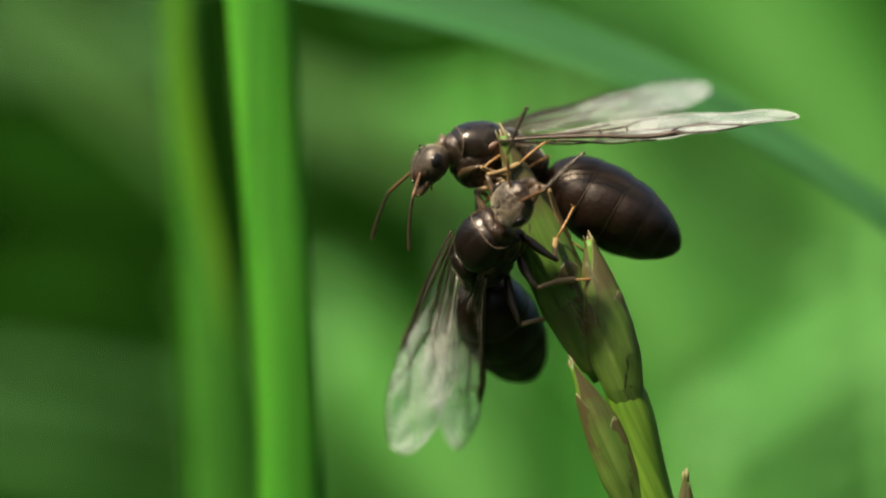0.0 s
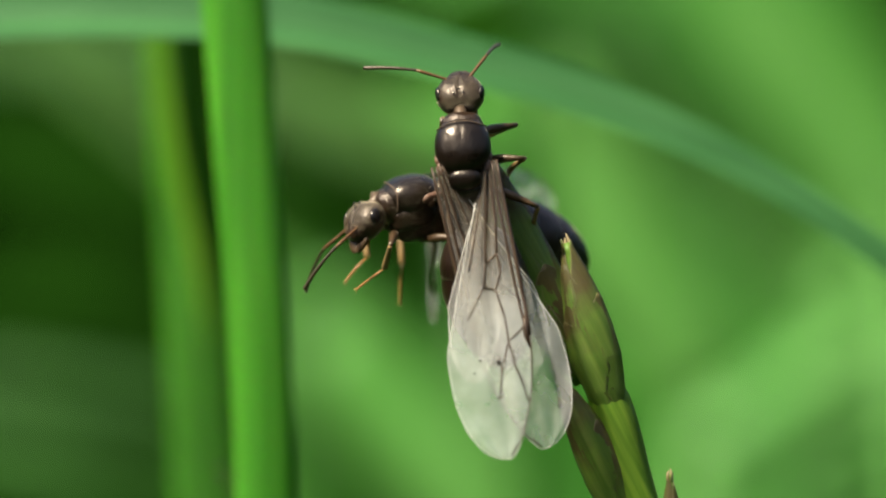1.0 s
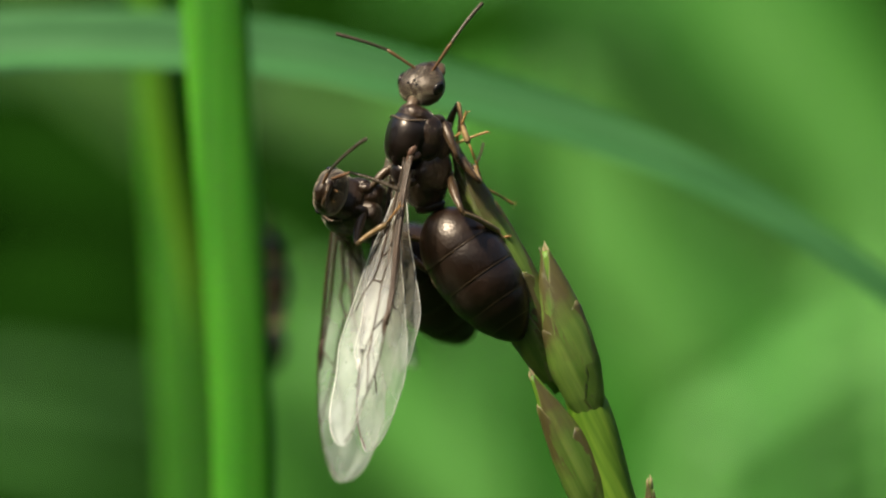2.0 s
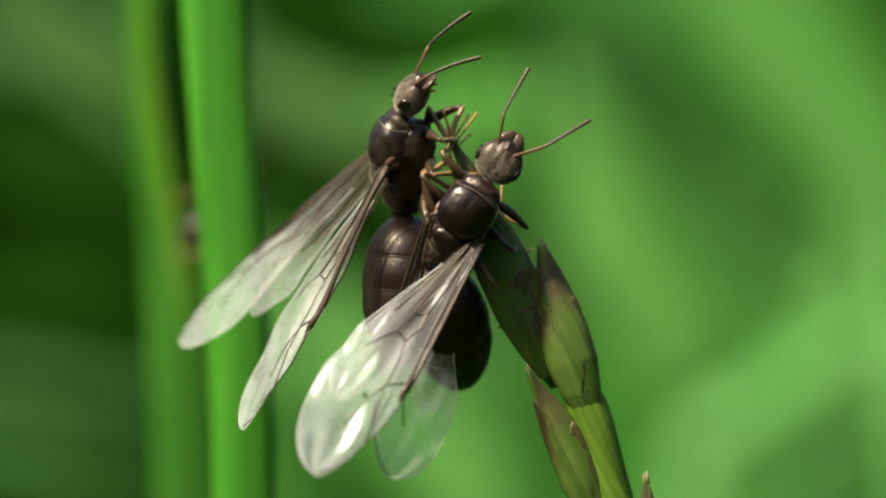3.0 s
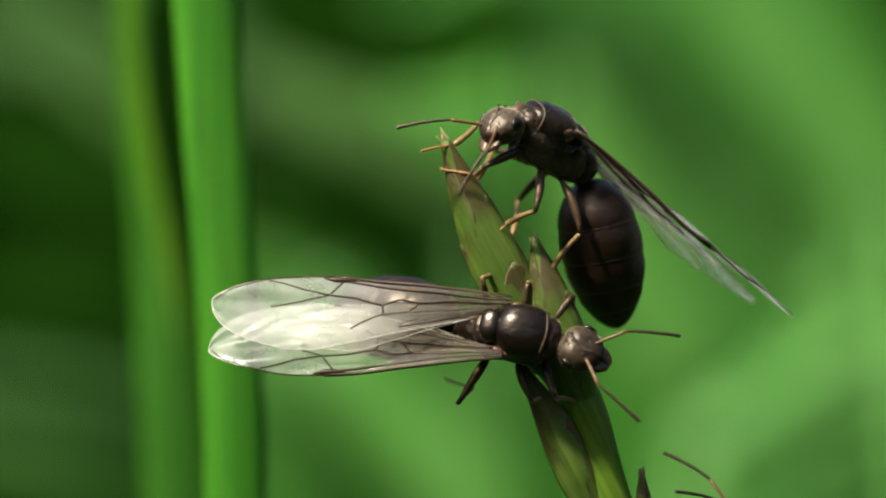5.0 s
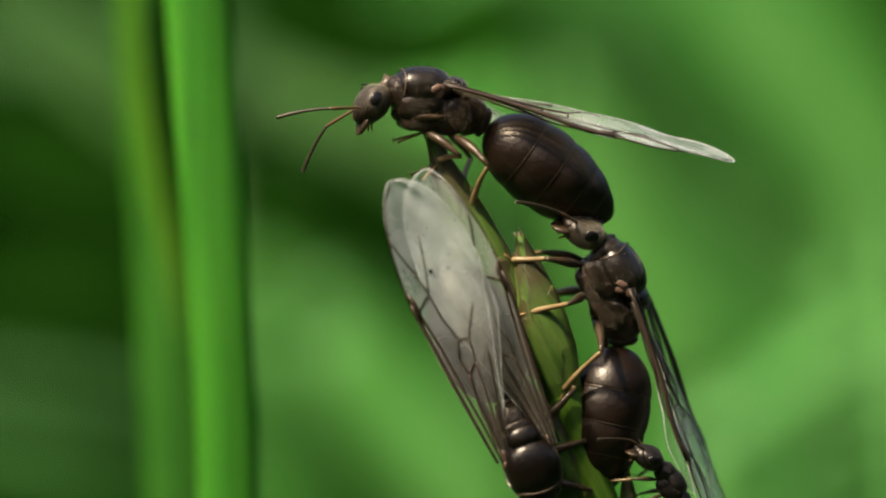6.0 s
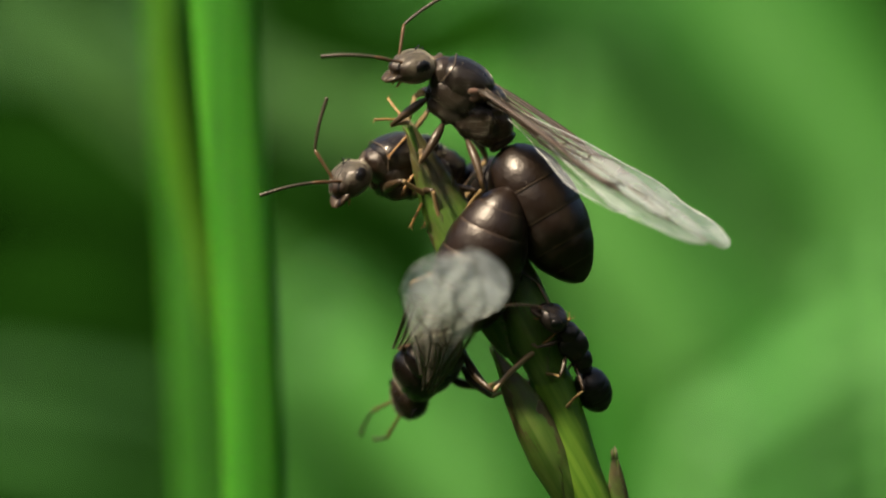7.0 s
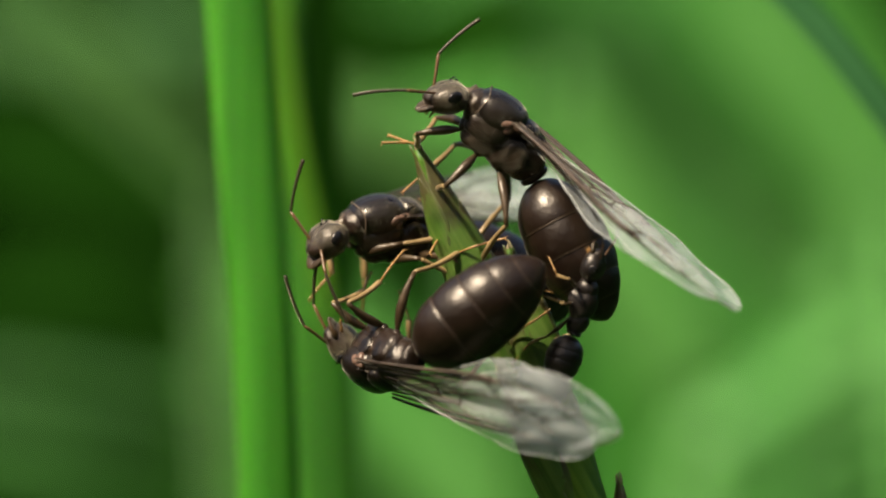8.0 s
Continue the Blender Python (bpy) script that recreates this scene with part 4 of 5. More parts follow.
            mat = Matrix.LocRotScale(p, q["base"], None)
            track.setdefault(self.base, []).append((t, mat))

            def local(ob, where, turn):
                track.setdefault(ob, []).append((t, Matrix.LocRotScale(where, turn, None)))
            k = self.size * MM
            hq = inv @ q["head"]
            local(self.head, self.neck * k, hq)
            local(self.gaster, self.pet * k, inv @ q["tail"])
            for sg, fore, hind in self.wings:
                w = inv @ q["left" if sg > 0 else "right"]
                hg = Vector((self.hinge.x, self.hinge.y * sg, self.hinge.z + 0.03 * sg)) * k
                local(fore, hg, w)
                local(hind, hg + Vector((-0.45, -0.05 * sg, -0.14)) * k, w @ Euler((0, radians(-2), radians(7 * sg))).to_quaternion())
            for sg, root, reach, scape, fun in self.feelers:
                w1 = math.sin(t * 5.1 + seed + sg) * 0.10
                w2 = math.sin(t * 6.7 + seed * 2 - sg) * 0.10
                lead = q["head"].inverted() @ (q["feel_l" if sg > 0 else "feel_r"] @ Vector((1, 0, 0)))
                d1 = lead + Vector((0.25, sg * (0.45 + w1), 0.25))
                d2 = lead + Vector((0, -sg * (0.12 + w1), -0.15 + w2))
                s1 = frame3(d1, (0, 0, 1))
                local(scape, root, s1)
                local(fun, root + d1.normalized() * reach, frame3(d2, (0, 0, 1)))
            minv = mat.inverted()
            for i, sg, hip, (f, tb, ft), femur, tibia, foot in self.legs:
                out = Vector(((0.75, 0.10, -0.85)[i], sg * (0.75, 0.95, 0.75)[i], -0.62)).normalized()
                reach = (f + tb) * 0.68
                aim = support(t, mat @ (hip + out * reach))
                tuck = Vector((out.x * 0.45, out.y * 0.55, -0.62)).normalized() * reach * 0.72
                goal = minv @ aim if aim is not None else hip + (tuck if self.queen else out * reach)
                d = goal - hip
                if d.length > (f + tb) * 0.97:
                    d = d.normalized() * (f + tb) * 0.97 if d.length < (f + tb) * 1.12 else tuck
                if d.length < (f + tb) * 0.38:
                    d = d.normalized() * (f + tb) * 0.38
                goal = hip + d
                n = d.normalized()
                pole = Vector((0.25 * (1 - i), sg * 1.0, 0.55))
                pole = (pole - n * pole.dot(n)).normalized()
                a = (f * f - tb * tb + d.length_squared) / (2 * d.length)
                h = math.sqrt(max(0.0, f * f - a * a))
                knee = hip + n * a + pole * h
                q1 = frame3(knee - hip, pole)
                local(femur, hip, q1)
                qi = q1.inverted()
                q2 = frame3(goal - knee, pole)
                local(tibia, Vector((f, 0, 0)), qi @ q2)
                toe = ((goal - knee).normalized() * 0.6 + out * 0.3 + Vector(((1, 0, -1)[i] * 0.6, 0, 0))).normalized()
                local(foot, qi @ (goal - hip), qi @ frame3(toe, pole))
        for ob, rows in track.items():
            walk(ob, rows)


ant_a = Ant("dark brown winged ant with amber legs on the seed head")
ant_b = Ant("winged ant with glossy black thorax and long clear veined wings", downy=False)
ant_c = Ant("brown-black winged ant climbing up the green stem")
ant_d = Ant("small blackish wingless worker ant climbing the stem", queen=False, size=0.88, group="worker ants")
ant_e = Ant("small dark worker ant hanging under the swinging blade", queen=False, group="worker ants")
ant_f = Ant("small dark worker ant climbing behind the green stalk", queen=False, group="worker ants")

# dirt specks on one wing
for s, v, r in ((0.675, 0.40, 0.085), (0.66, 0.62, 0.045), (0.70, 0.70, 0.03)):
    bm = bmesh.new()
    p = wing_point(s, v, (10.1, 2.80), False, -1) / MM
    blob(bm, (p.x, p.y, p.z + 0.03), (r, r * 0.8, r * 0.5), seg=10, rings=6)
    part("speck", bm, M_EYE, ant_b.wings[1][1], "dark speck of dirt")

# ---- what moves ----
SWAY = [  # seconds; the tip across and up in mm; the lean in degrees
    (0, 1.93, 4.13, 1.97),
    (0.1, 3.27, 3.88, 1.36),
    (0.2, 2.79, 4, 2.27),
    (0.3, 2.89, 3.94, 2.69),
    (0.4, 3.18, 4.04, 2.05),
    (0.5, 2.32, 4.04, 1.1),
    (0.7, 1.65, 4, 1.26),
    (1, 1.07, 3.94, 0.38),
    (1.5, 0.54, 3.88, 0.08),
    (2, 0.31, 3.65, 0),
    (3.3, 0.11, 3.85, 0.14),
    (3.5, -0.5, 3.81, -0.44),
    (3.7, 0.59, 4.04, 0.62),
    (4, 1.68, 4.57, 2.07),
    (4.2, 1.26, 4.42, 1.45),
    (5.5, -0.34, 3.9, -0.7),
    (6, -0.55, 4.13, -0.36),
    (6.5, -0.8, 3.85, -1.28),
    (7, -1.26, 4.42, -1.87),
    (7.2, -1.38, 4.32, -1.81),
    (7.4, 0.11, 4.13, -0.15),
    (7.5, 1.55, 4.27, 1.86),
    (7.6, -0.08, 4.13, 0.4),
    (7.7, -0.46, 3.94, -0.23),
    (8, -0.98, 3.65, -1.26),
]


def spread(rows, t):
    """The row's numbers at any time, by straight lines between rows."""
    return [float(np.interp(t, [r[0] for r in rows], [r[k] for r in rows])) for k in range(1, len(rows[0]))]


TIP = Vector((0.31, 0, 3.65)) * MM - NODE
AXIS = [spot(0.4, 3.5), spot(1.3, 1.4), spot(2.6, -1.2), spot(3.9, -3.6), spot(5.1, -5.8), spot(5.8, -8.6), spot(6.9, -12), spot(9, -20)]
GIRTH = (0.12, 0.55, 0.85, 0.95, 0.75, 0.7, 0.65, 0.65)


def seed_at(t):
    x, z, lean = spread(SWAY, t)
    turn = Euler((0, radians(lean), 0)).to_matrix()
    return Matrix.LocRotScale(Vector((x, 0, z)) * MM - turn @ TIP, turn.to_quaternion(), None)


def hold(t, want):
    """Where a foot that reaches for a place finds the seed head."""
    m = seed_at(t)
    p = m.inverted() @ want
    best = None
    for a, b, ra, rb in zip(AXIS, AXIS[1:], GIRTH, GIRTH[1:]):
        d = b - a
        u = min(1, max(0, (p - a).dot(d) / d.length_squared))
        q = a + d * u
        far = (p - q).length
        if best is None or far < best[0]:
            best = (far, q, (ra + (rb - ra) * u) * MM)
    far, q, r = best
    if far > 4.6 * MM:
        return None
    return m @ (q + (p - q).normalized() * r * 0.9)


def free(t, want):
    return None


def motions():
    """All that moves."""
    walk(seed_head, [(r[0], seed_at(r[0])) for r in SWAY])
    for ob, y, rows in ((stalk_front, 12, [
        (0, -5.53), (0.1, -4.8), (0.2, -4.96), (0.3, -4.8), (0.4, -4.86), (0.5, -5.24), (0.7, -6.01), (1, -6.39), (1.5, -6.93), (2, -7.1), (2.2, -7.19), (3.3, -7.06), (3.5, -7.35), (4, -6.24), (4.2, -6.2), (5.3, -7.63), (5.5, -7.63), (6, -7.63), (6.5, -7.31), (7, -6.77), (7.2, -6.87), (7.4, -5.82), (7.5, -5.15), (7.6, -5.43), (7.7, -6.2), (8, -6.29)]),
                        (stalk_back, 29, [
        (0, -7.73), (0.1, -6.96), (0.2, -7.06), (0.3, -7.25), (0.4, -7.25), (0.5, -7.44), (0.7, -8.02), (1, -8.4), (1.5, -8.88), (2, -8.78), (2.2, -9.07), (3.3, -8.88), (3.5, -8.97), (4, -8.4), (4.2, -8.49), (5.3, -9.45), (5.5, -9.26), (6, -9.26), (6.5, -9.07), (7, -8.3), (7.2, -8.11), (7.4, -6.77), (7.5, -3.71), (7.6, -4.67), (7.7, -5.05), (8, -4.29)])):
        walk(ob, [(t, Matrix.Translation(at(x, 0, y))) for t, x in rows])
    pivot = at(15, -1.5, BL_Y)
    walk(blade, [(t, Matrix.Translation(Vector((x, 0, z)) * MM) @ Matrix.Translation(pivot) @ pose(0, 0, 0, 0, r, 0) @ Matrix.Translation(-pivot))
                 for t, x, z, r in [
        (0, 0, 2.68, 1), (0.1, 0, 1.82, -2), (0.2, 0, 1.53, -12), (0.3, 0, 0.38, -12), (0.4, 0, 1.24, -5), (0.5, 0, 2.14, 1.5), (0.7, 0, 1.38, 0), (1, 0, 1.15, 0), (1.5, 0, 0.69, 0), (2, 0, 0, 0), (2.2, 0, -0.11, 0), (2.7, 2.87, 6.31, 8), (3.3, 9.57, 11.48, 14), (4.2, 13.39, 15.31, 18), (6.5, 13.39, 15.31, 18), (7.2, 9.57, 11.48, 18), (7.5, 4.78, 8.8, 18), (7.6, 0, 6.51, 18), (7.7, 0, 6.51, 18), (8, 0, 6.31, 18)]])
    ant_a.step(0, 1.55, 3.23, -1, (-1, 0.1, 0.2), (0.1, 1, 0.2), head=(-0.5, -0.85, 0.2), tail=(0.86, -0.5, 0.05), left=(0.95, 0.05, 0.15), right=(0.66, 0.2, -0.7), flat=(0, 0.95, 0.27), feel=((-0.25, -0.95, 0.2), (-0.5, -0.8, -0.3)))
    ant_a.step(0.1, 2.32, 3.88, -1, (-1, 0.1, 0.2), (0.1, 1, 0.2), head=(-0.4, -0.9, 0.2), tail=(0.84, -0.54, 0), left=(0.95, 0.06, 0.15), right=(0.72, 0.26, -0.62), flat=(0, 0.85, 0.45))
    ant_a.step(0.2, 0.59, 3.56, -1, (-0.95, 0.05, 0.4), (0.1, 1, 0.2), head=(-0.2, -0.9, 0.4), tail=(0.84, -0.5, 0), left=(0.93, 0.05, -0.1), right=(0.93, 0.2, -0.45), flat=(0, 0.8, 0.55), feel=((0.05, -1, 0.2), (-0.2, -0.9, -0.3)))
    ant_a.step(0.3, 0.4, 2.6, -0.9, (-0.8, -0.05, 0.6), (-0.1, 0.95, 0.3), head=(0, -0.85, 0.5), tail=(0.8, -0.4, -0.4), left=(0.7, 0.1, -0.6), right=(0.7, 0.25, -0.7), flat=(0, 0.8, 0.55), feel=((0.05, -1, 0.2), (-0.3, -0.9, -0.3)))
    ant_a.step(0.5, -0.36, 1.07, -0.8, (-0.6, -0.12, 0.78), (-0.25, 0.9, 0.35), head=(-0.15, -0.55, 0.82), tail=(0.75, -0.5, -0.4), left=(0.5, -0.55, -0.7), right=(0.5, -0.4, -0.75), flat=(0, 0.8, 0.55), feel=((0.1, -0.98, 0.1), (-0.2, -0.9, 0.2)))
    ant_a.step(0.7, -0.75, 1.26, -0.9, (-0.9, -0.05, 0.35), (-0.1, 0.95, 0.25), head=(-0.5, -0.7, 0.4), tail=(0.75, -0.3, -0.5), left=(0.85, 0.15, -0.4), right=(0.9, 0.25, -0.5), flat=(0, 0.6, 0.8))
    ant_a.step(1, -0.75, 1.45, -1, (-0.95, 0, 0.3), (0, 1, 0.2), head=(-0.4, -0.85, 0.4), tail=(0.68, -0.32, -0.6), left=(0, -0.5, -0.85), right=(0.45, 0.05, -0.88), flat=(0.95, 0.15, 0.2), feel=((-0.75, -0.65, 0.1), (-0.5, -0.7, -0.4)))
    ant_a.step(1.3, -1.99, 0.78, -1, (-0.85, 0.05, 0.5), (-0.1, 0.95, 0.3), head=(-0.3, -0.7, 0.6), tail=(0.65, -0.32, -0.6), left=(-0.12, -0.8, -0.5), right=(0.5, 0.05, -0.85), flat=(0.9, 0.2, 0.3))
    ant_a.step(1.5, -2.1, 0.98, -1, (-0.88, 0.05, 0.42), (-0.1, 0.9, 0.3), head=(-0.75, -0.35, 0.5), tail=(0.6, -0.4, -0.65), left=(-0.05, -0.95, -0.2), right=(0.4, -0.8, -0.5), flat=(0.3, 0.3, 0.9), feel=((-0.3, -0.6, 0.7), (-0.85, -0.1, 0.5)))
    ant_a.step(1.8, -3.04, 0.78, -1, (-0.75, 0.2, 0.6), (-0.3, 0.8, 0.3), head=(-0.5, -0.2, 0.8), tail=(0.6, -0.5, -0.6), left=(-0.1, -0.95, -0.2), right=(0.4, -0.9, -0.4), flat=(0.3, 0.3, 0.9), feel=((-0.6, -0.3, 0.5), (-0.2, 0.6, 0.3)))
    ant_a.step(2, -2.91, 1.32, -0.8, (-0.38, 0.36, 0.85), (-0.85, 0.1, -0.2), head=(-0.3, -0.05, 0.95), tail=(0.5, -0.7, -0.5), left=(-0.1, -0.98, -0.2), right=(0.3, -0.5, -0.8), flat=(-0.5, 0.2, 0.8), feel=((0.9, -0.15, 0.3), (0.6, 0.75, 0.3)))
    ant_a.step(2.2, -2.76, 1.84, -1.2, (-0.3, 0.6, 0.7), (-0.9, 0.2, -0.2), head=(-0.4, 0.1, 0.9), tail=(0.4, -0.85, -0.4), left=(-0.2, -0.98, -0.2), right=(0.1, -0.95, -0.2), flat=(-0.6, 0.2, 0.7), feel=((0.7, 0.2, 0.5), (0.3, 0.9, 0.3)))
    ant_a.step(3.3, -1.19, 3.46, -0.6, (0.12, 0.98, 0.15), (-0.9, 0.2, 0.3), head=(0.6, 0.6, 0.3), tail=(-0.12, -0.98, 0.2), left=(-0.72, -0.45, -0.5), right=(-0.55, -0.8, 0.1), flat=(-0.75, 0.55, 0.3), feel=((0.5, 0.8, 0), (0.9, 0.3, 0.3)))
    ant_a.step(3.4, -0.27, 3.08, -0.6, (0.55, 0.8, 0.1), (-0.75, 0.5, 0.3), head=(0.8, 0.3, 0.3), tail=(-0.2, -0.95, 0.2), left=(-0.75, -0.6, -0.2), right=(-0.6, -0.75, 0.1), flat=(-0.5, 0.5, 0.6))
    ant_a.step(3.5, 1.1, 2.85, -1, (0.96, 0.15, 0.15), (-0.1, 1, 0.2), head=(0.95, 0.0, 0.2), tail=(-0.55, -0.8, 0.25), left=(-0.97, -0.03, -0.2), right=(-0.86, -0.3, 0.4), flat=(0, 0.8, 0.55), feel=((0.9, 0.3, -0.2), (0.8, -0.5, 0.1)))
    ant_a.step(3.7, 2.79, 2.22, -1.2, (0.97, -0.05, 0.1), (0, 1, 0.2), head=(0.8, -0.5, 0.2), tail=(-0.6, -0.75, 0), left=(-0.95, 0.2, -0.2), right=(-0.95, 0, 0), flat=(0, 0.5, 0.85))
    ant_a.step(3.8, 3.65, 2.12, -1.2, (0.95, -0.15, 0.15), (0.1, 1, 0.2), head=(0.8, -0.55, 0.2), tail=(-0.9, -0.35, -0.3), left=(-0.85, 0.45, -0.3), right=(-0.95, 0.2, -0.2), flat=(0, 0.5, 0.85))
    ant_a.step(3.9, 5.09, 0.69, -1, (0.95, -0.1, 0.25), (0, 1, 0.3), head=(0.7, -0.6, 0.4), tail=(-0.85, -0.1, -0.5), left=(-0.75, 0.55, -0.35), right=(-0.85, 0.35, -0.35), flat=(0, 0.5, 0.85))
    ant_a.step(4, 7, 0.4, -0.5, (0.4, -0.1, 0.9), (0.1, 0.9, 0.45), head=(0.3, -0.65, 0.7), tail=(-0.62, -0.75, -0.35), left=(-0.25, 0.28, -0.92), right=(-0.2, 0.27, -0.92), flat=(0.3, 0.5, 0.8), feel=((0.15, -0.97, 0.2), (-0.6, -0.3, 0.5)))
    ant_a.step(4.1, 6.72, 0.59, -0.2, (0.2, 0, 0.95), (0.05, 0.9, 0.3), head=(0.1, -0.5, 0.85), tail=(-0.4, -0.8, -0.45), left=(-0.26, 0.3, -0.92), right=(0.2, 0.3, -0.9), flat=(0.2, 0.6, 0.7))
    ant_a.step(4.2, 6.14, 1.07, 0, (-0.05, 0.25, 0.95), (0.05, 0.9, -0.2), head=(-0.1, -0.3, 0.95), tail=(-0.1, -0.7, -0.7), left=(-0.2, 0.4, -0.9), right=(0.5, -0.3, -0.8), flat=(0.2, 0.6, 0.7))
    ant_a.step(5.3, 3.08, 4.32, 0.3, (-0.75, 0.5, 0.3), (0.45, 0.85, 0.1), head=(-0.6, -0.6, 0.3), tail=(0.15, -0.98, 0), left=(0.62, -0.75, 0.2), right=(0.7, -0.6, -0.4), flat=(0.7, 0.7, 0.1), feel=((-0.6, -0.75, 0.1), (-0.97, 0.2, -0.2)))
    ant_a.step(5.5, 1.8, 4.46, 0.3, (-0.8, 0.5, 0.3), (0.45, 0.85, 0.15), head=(-0.5, -0.8, 0.25), tail=(0.22, -0.97, 0), left=(0.8, -0.46, 0.38), right=(0.5, 0.05, -0.8), flat=(0.5, 0.86, 0.1), feel=((-0.6, -0.75, 0.1), (-0.97, -0.05, -0.2)))
    ant_a.step(5.7, 0.31, 4.99, 0.3, (-0.95, 0.1, 0.2), (0.1, 1, 0.1), head=(-0.6, -0.7, 0.25), tail=(0.45, -0.88, 0), left=(0.95, -0.22, 0.1), right=(0.85, 0.12, -0.5), flat=(0.2, 0.9, 0.45))
    ant_a.step(5.8, -0.75, 4.52, 0.3, (-0.92, 0.28, 0.2), (0.25, 0.97, 0.1), head=(-0.5, -0.8, 0.25), tail=(0.5, -0.86, 0), left=(0.92, -0.3, 0.2), right=(0.5, 0.1, -0.8), flat=(0.3, 0.92, 0.3))
    ant_a.step(6, -0.38, 5.04, 0.3, (-0.97, 0.22, 0.15), (0.2, 1, 0.05), head=(-0.55, -0.8, 0.2), tail=(0.8, -0.6, -0.1), left=(0.96, -0.28, 0.1), right=(0.15, -0.1, -0.98), flat=(0.27, 0.92, 0.25), feel=((-1, 0, 0.1), (-0.7, -0.6, -0.2)))
    ant_a.step(6.2, -0.94, 3.94, -0.8, (-0.97, 0.05, 0.2), (0.05, 1, 0.1), head=(-0.5, -0.8, 0.3), tail=(0.85, -0.5, -0.2), left=(0.98, 0.08, 0.1), right=(0.9, 0.1, -0.4), flat=(0.1, 0.95, 0.35))
    ant_a.step(6.5, -0.87, 3.5, -1, (-0.95, 0.1, 0.2), (0.05, 1, 0.15), head=(-0.5, -0.8, 0.3), tail=(0.85, -0.5, -0.3), left=(0.93, -0.05, -0.35), right=(0.75, 0.14, -0.62), flat=(0.1, 0.8, 0.6), feel=((-0.95, 0.15, 0.3), (-0.5, 0.85, -0.1)))
    ant_a.step(6.7, -1.61, 3.27, -1, (-0.92, 0, 0.35), (0, 1, 0.2), head=(-0.5, -0.75, 0.4), tail=(0.85, -0.5, -0.3), left=(0.6, -0.25, -0.75), right=(0.5, -0.1, -0.85), flat=(0.1, 0.8, 0.6))
    ant_a.step(6.8, -0.5, 3.69, -1, (-0.93, 0.05, 0.3), (0, 1, 0.2), head=(-0.45, -0.7, 0.5), tail=(0.85, -0.5, -0.3), left=(0.5, -0.3, -0.8), right=(0.42, -0.2, -0.85), flat=(0.1, 0.8, 0.6))
    ant_a.step(7, -1.2, 2.89, -1, (-0.9, -0.05, 0.4), (0, 1, 0.2), head=(-0.55, -0.7, 0.4), tail=(0.8, -0.5, -0.4), left=(0.4, -0.3, -0.85), right=(0.35, -0.2, -0.9), flat=(0.1, 0.8, 0.6), feel=((-1, -0.05, 0.2), (-0.1, 1, 0.1)))
    ant_a.step(7.2, -2.22, 1.01, -0.8, (-0.75, -0.15, 0.65), (-0.15, 0.95, 0.3), head=(-0.15, -0.75, 0.6), tail=(0.75, -0.6, -0.3), left=(0.4, -0.3, -0.85), right=(0.35, -0.2, -0.9), flat=(0.1, 0.8, 0.6))
    ant_a.step(7.5, 0.69, 1.65, -0.8, (-0.42, -0.15, 0.88), (-0.1, 0.95, 0.3), head=(-0.25, -0.65, 0.7), tail=(0.72, -0.65, -0.3), left=(0.4, -0.3, -0.85), right=(0.4, -0.2, -0.85), flat=(0.1, 0.8, 0.6), feel=((0.15, -0.98, 0.2), (-0.1, -0.9, 0.2)))
    ant_a.step(7.6, -1.8, 0.59, -0.8, (-0.82, -0.1, 0.55), (-0.1, 0.95, 0.3), head=(-0.2, -0.8, 0.5), tail=(0.75, -0.6, -0.3), left=(0.5, -0.1, -0.8), right=(0.5, 0.05, -0.8), flat=(0.1, 0.8, 0.6))
    ant_a.step(8, -1.89, 0.78, -0.8, (-0.92, -0.02, 0.35), (0.0, 0.95, 0.3), head=(-0.62, -0.72, 0.3), tail=(0.8, -0.5, -0.25), left=(0.5, 0, -0.82), right=(0.5, 0.15, -0.82), flat=(0.1, 0.8, 0.6), feel=((0.3, -0.9, 0.2), (-0.15, 0.98, 0.1)))
    ant_b.step(0, 1.43, 0.02, 0.8, (0.32, 0.62, 0.7), (-0.75, -0.15, 0.62), head=(0.55, 0.6, 0.5), tail=(0.36, -0.6, -0.7), left=(-0.26, -0.62, -0.68), right=(-0.04, -0.62, -0.7), flat=(-0.6, 0.1, 0.8), feel=((0.1, 0.8, 0.3), (0.6, 0.6, 0.2)))
    ant_b.step(0.1, 2.4, 0.78, 0.9, (0.15, 0.85, 0.45), (-0.6, 0, 0.8), head=(0.5, 0.7, 0.3), tail=(0.45, -0.75, -0.45), left=(-0.12, -0.8, -0.5), right=(0.1, -0.8, -0.5), flat=(-0.4, 0.1, 0.9))
    ant_b.step(0.2, 1.93, 1.07, 1.1, (-0.05, 0.98, -0.05), (-0.35, 0.05, 0.95), head=(0.2, 0.9, 0), tail=(0.25, -0.9, -0.3), left=(-0.08, -0.98, 0.1), right=(0.1, -0.98, 0.1), flat=(-0.25, 0.1, 0.95))
    ant_b.step(0.3, 2.41, 1.55, 1.3, (0, 1, -0.1), (-0.1, 0.1, 1), head=(0.05, 1, 0.1), tail=(0.2, -0.95, -0.25), left=(0.22, -0.96, 0.08), right=(-0.02, -0.98, 0.2), flat=(-0.05, 0.1, 0.98), feel=((-0.98, 0.15, 0.1), (0.85, 0.5, 0)))
    ant_b.step(0.4, 2.98, 1.84, 1.3, (0, 1, -0.1), (-0.1, 0.1, 1), head=(-0.05, 1, 0.1), tail=(0.2, -0.95, -0.25), left=(0.26, -0.95, 0.08), right=(0, -0.98, 0.2), flat=(-0.05, 0.1, 0.98))
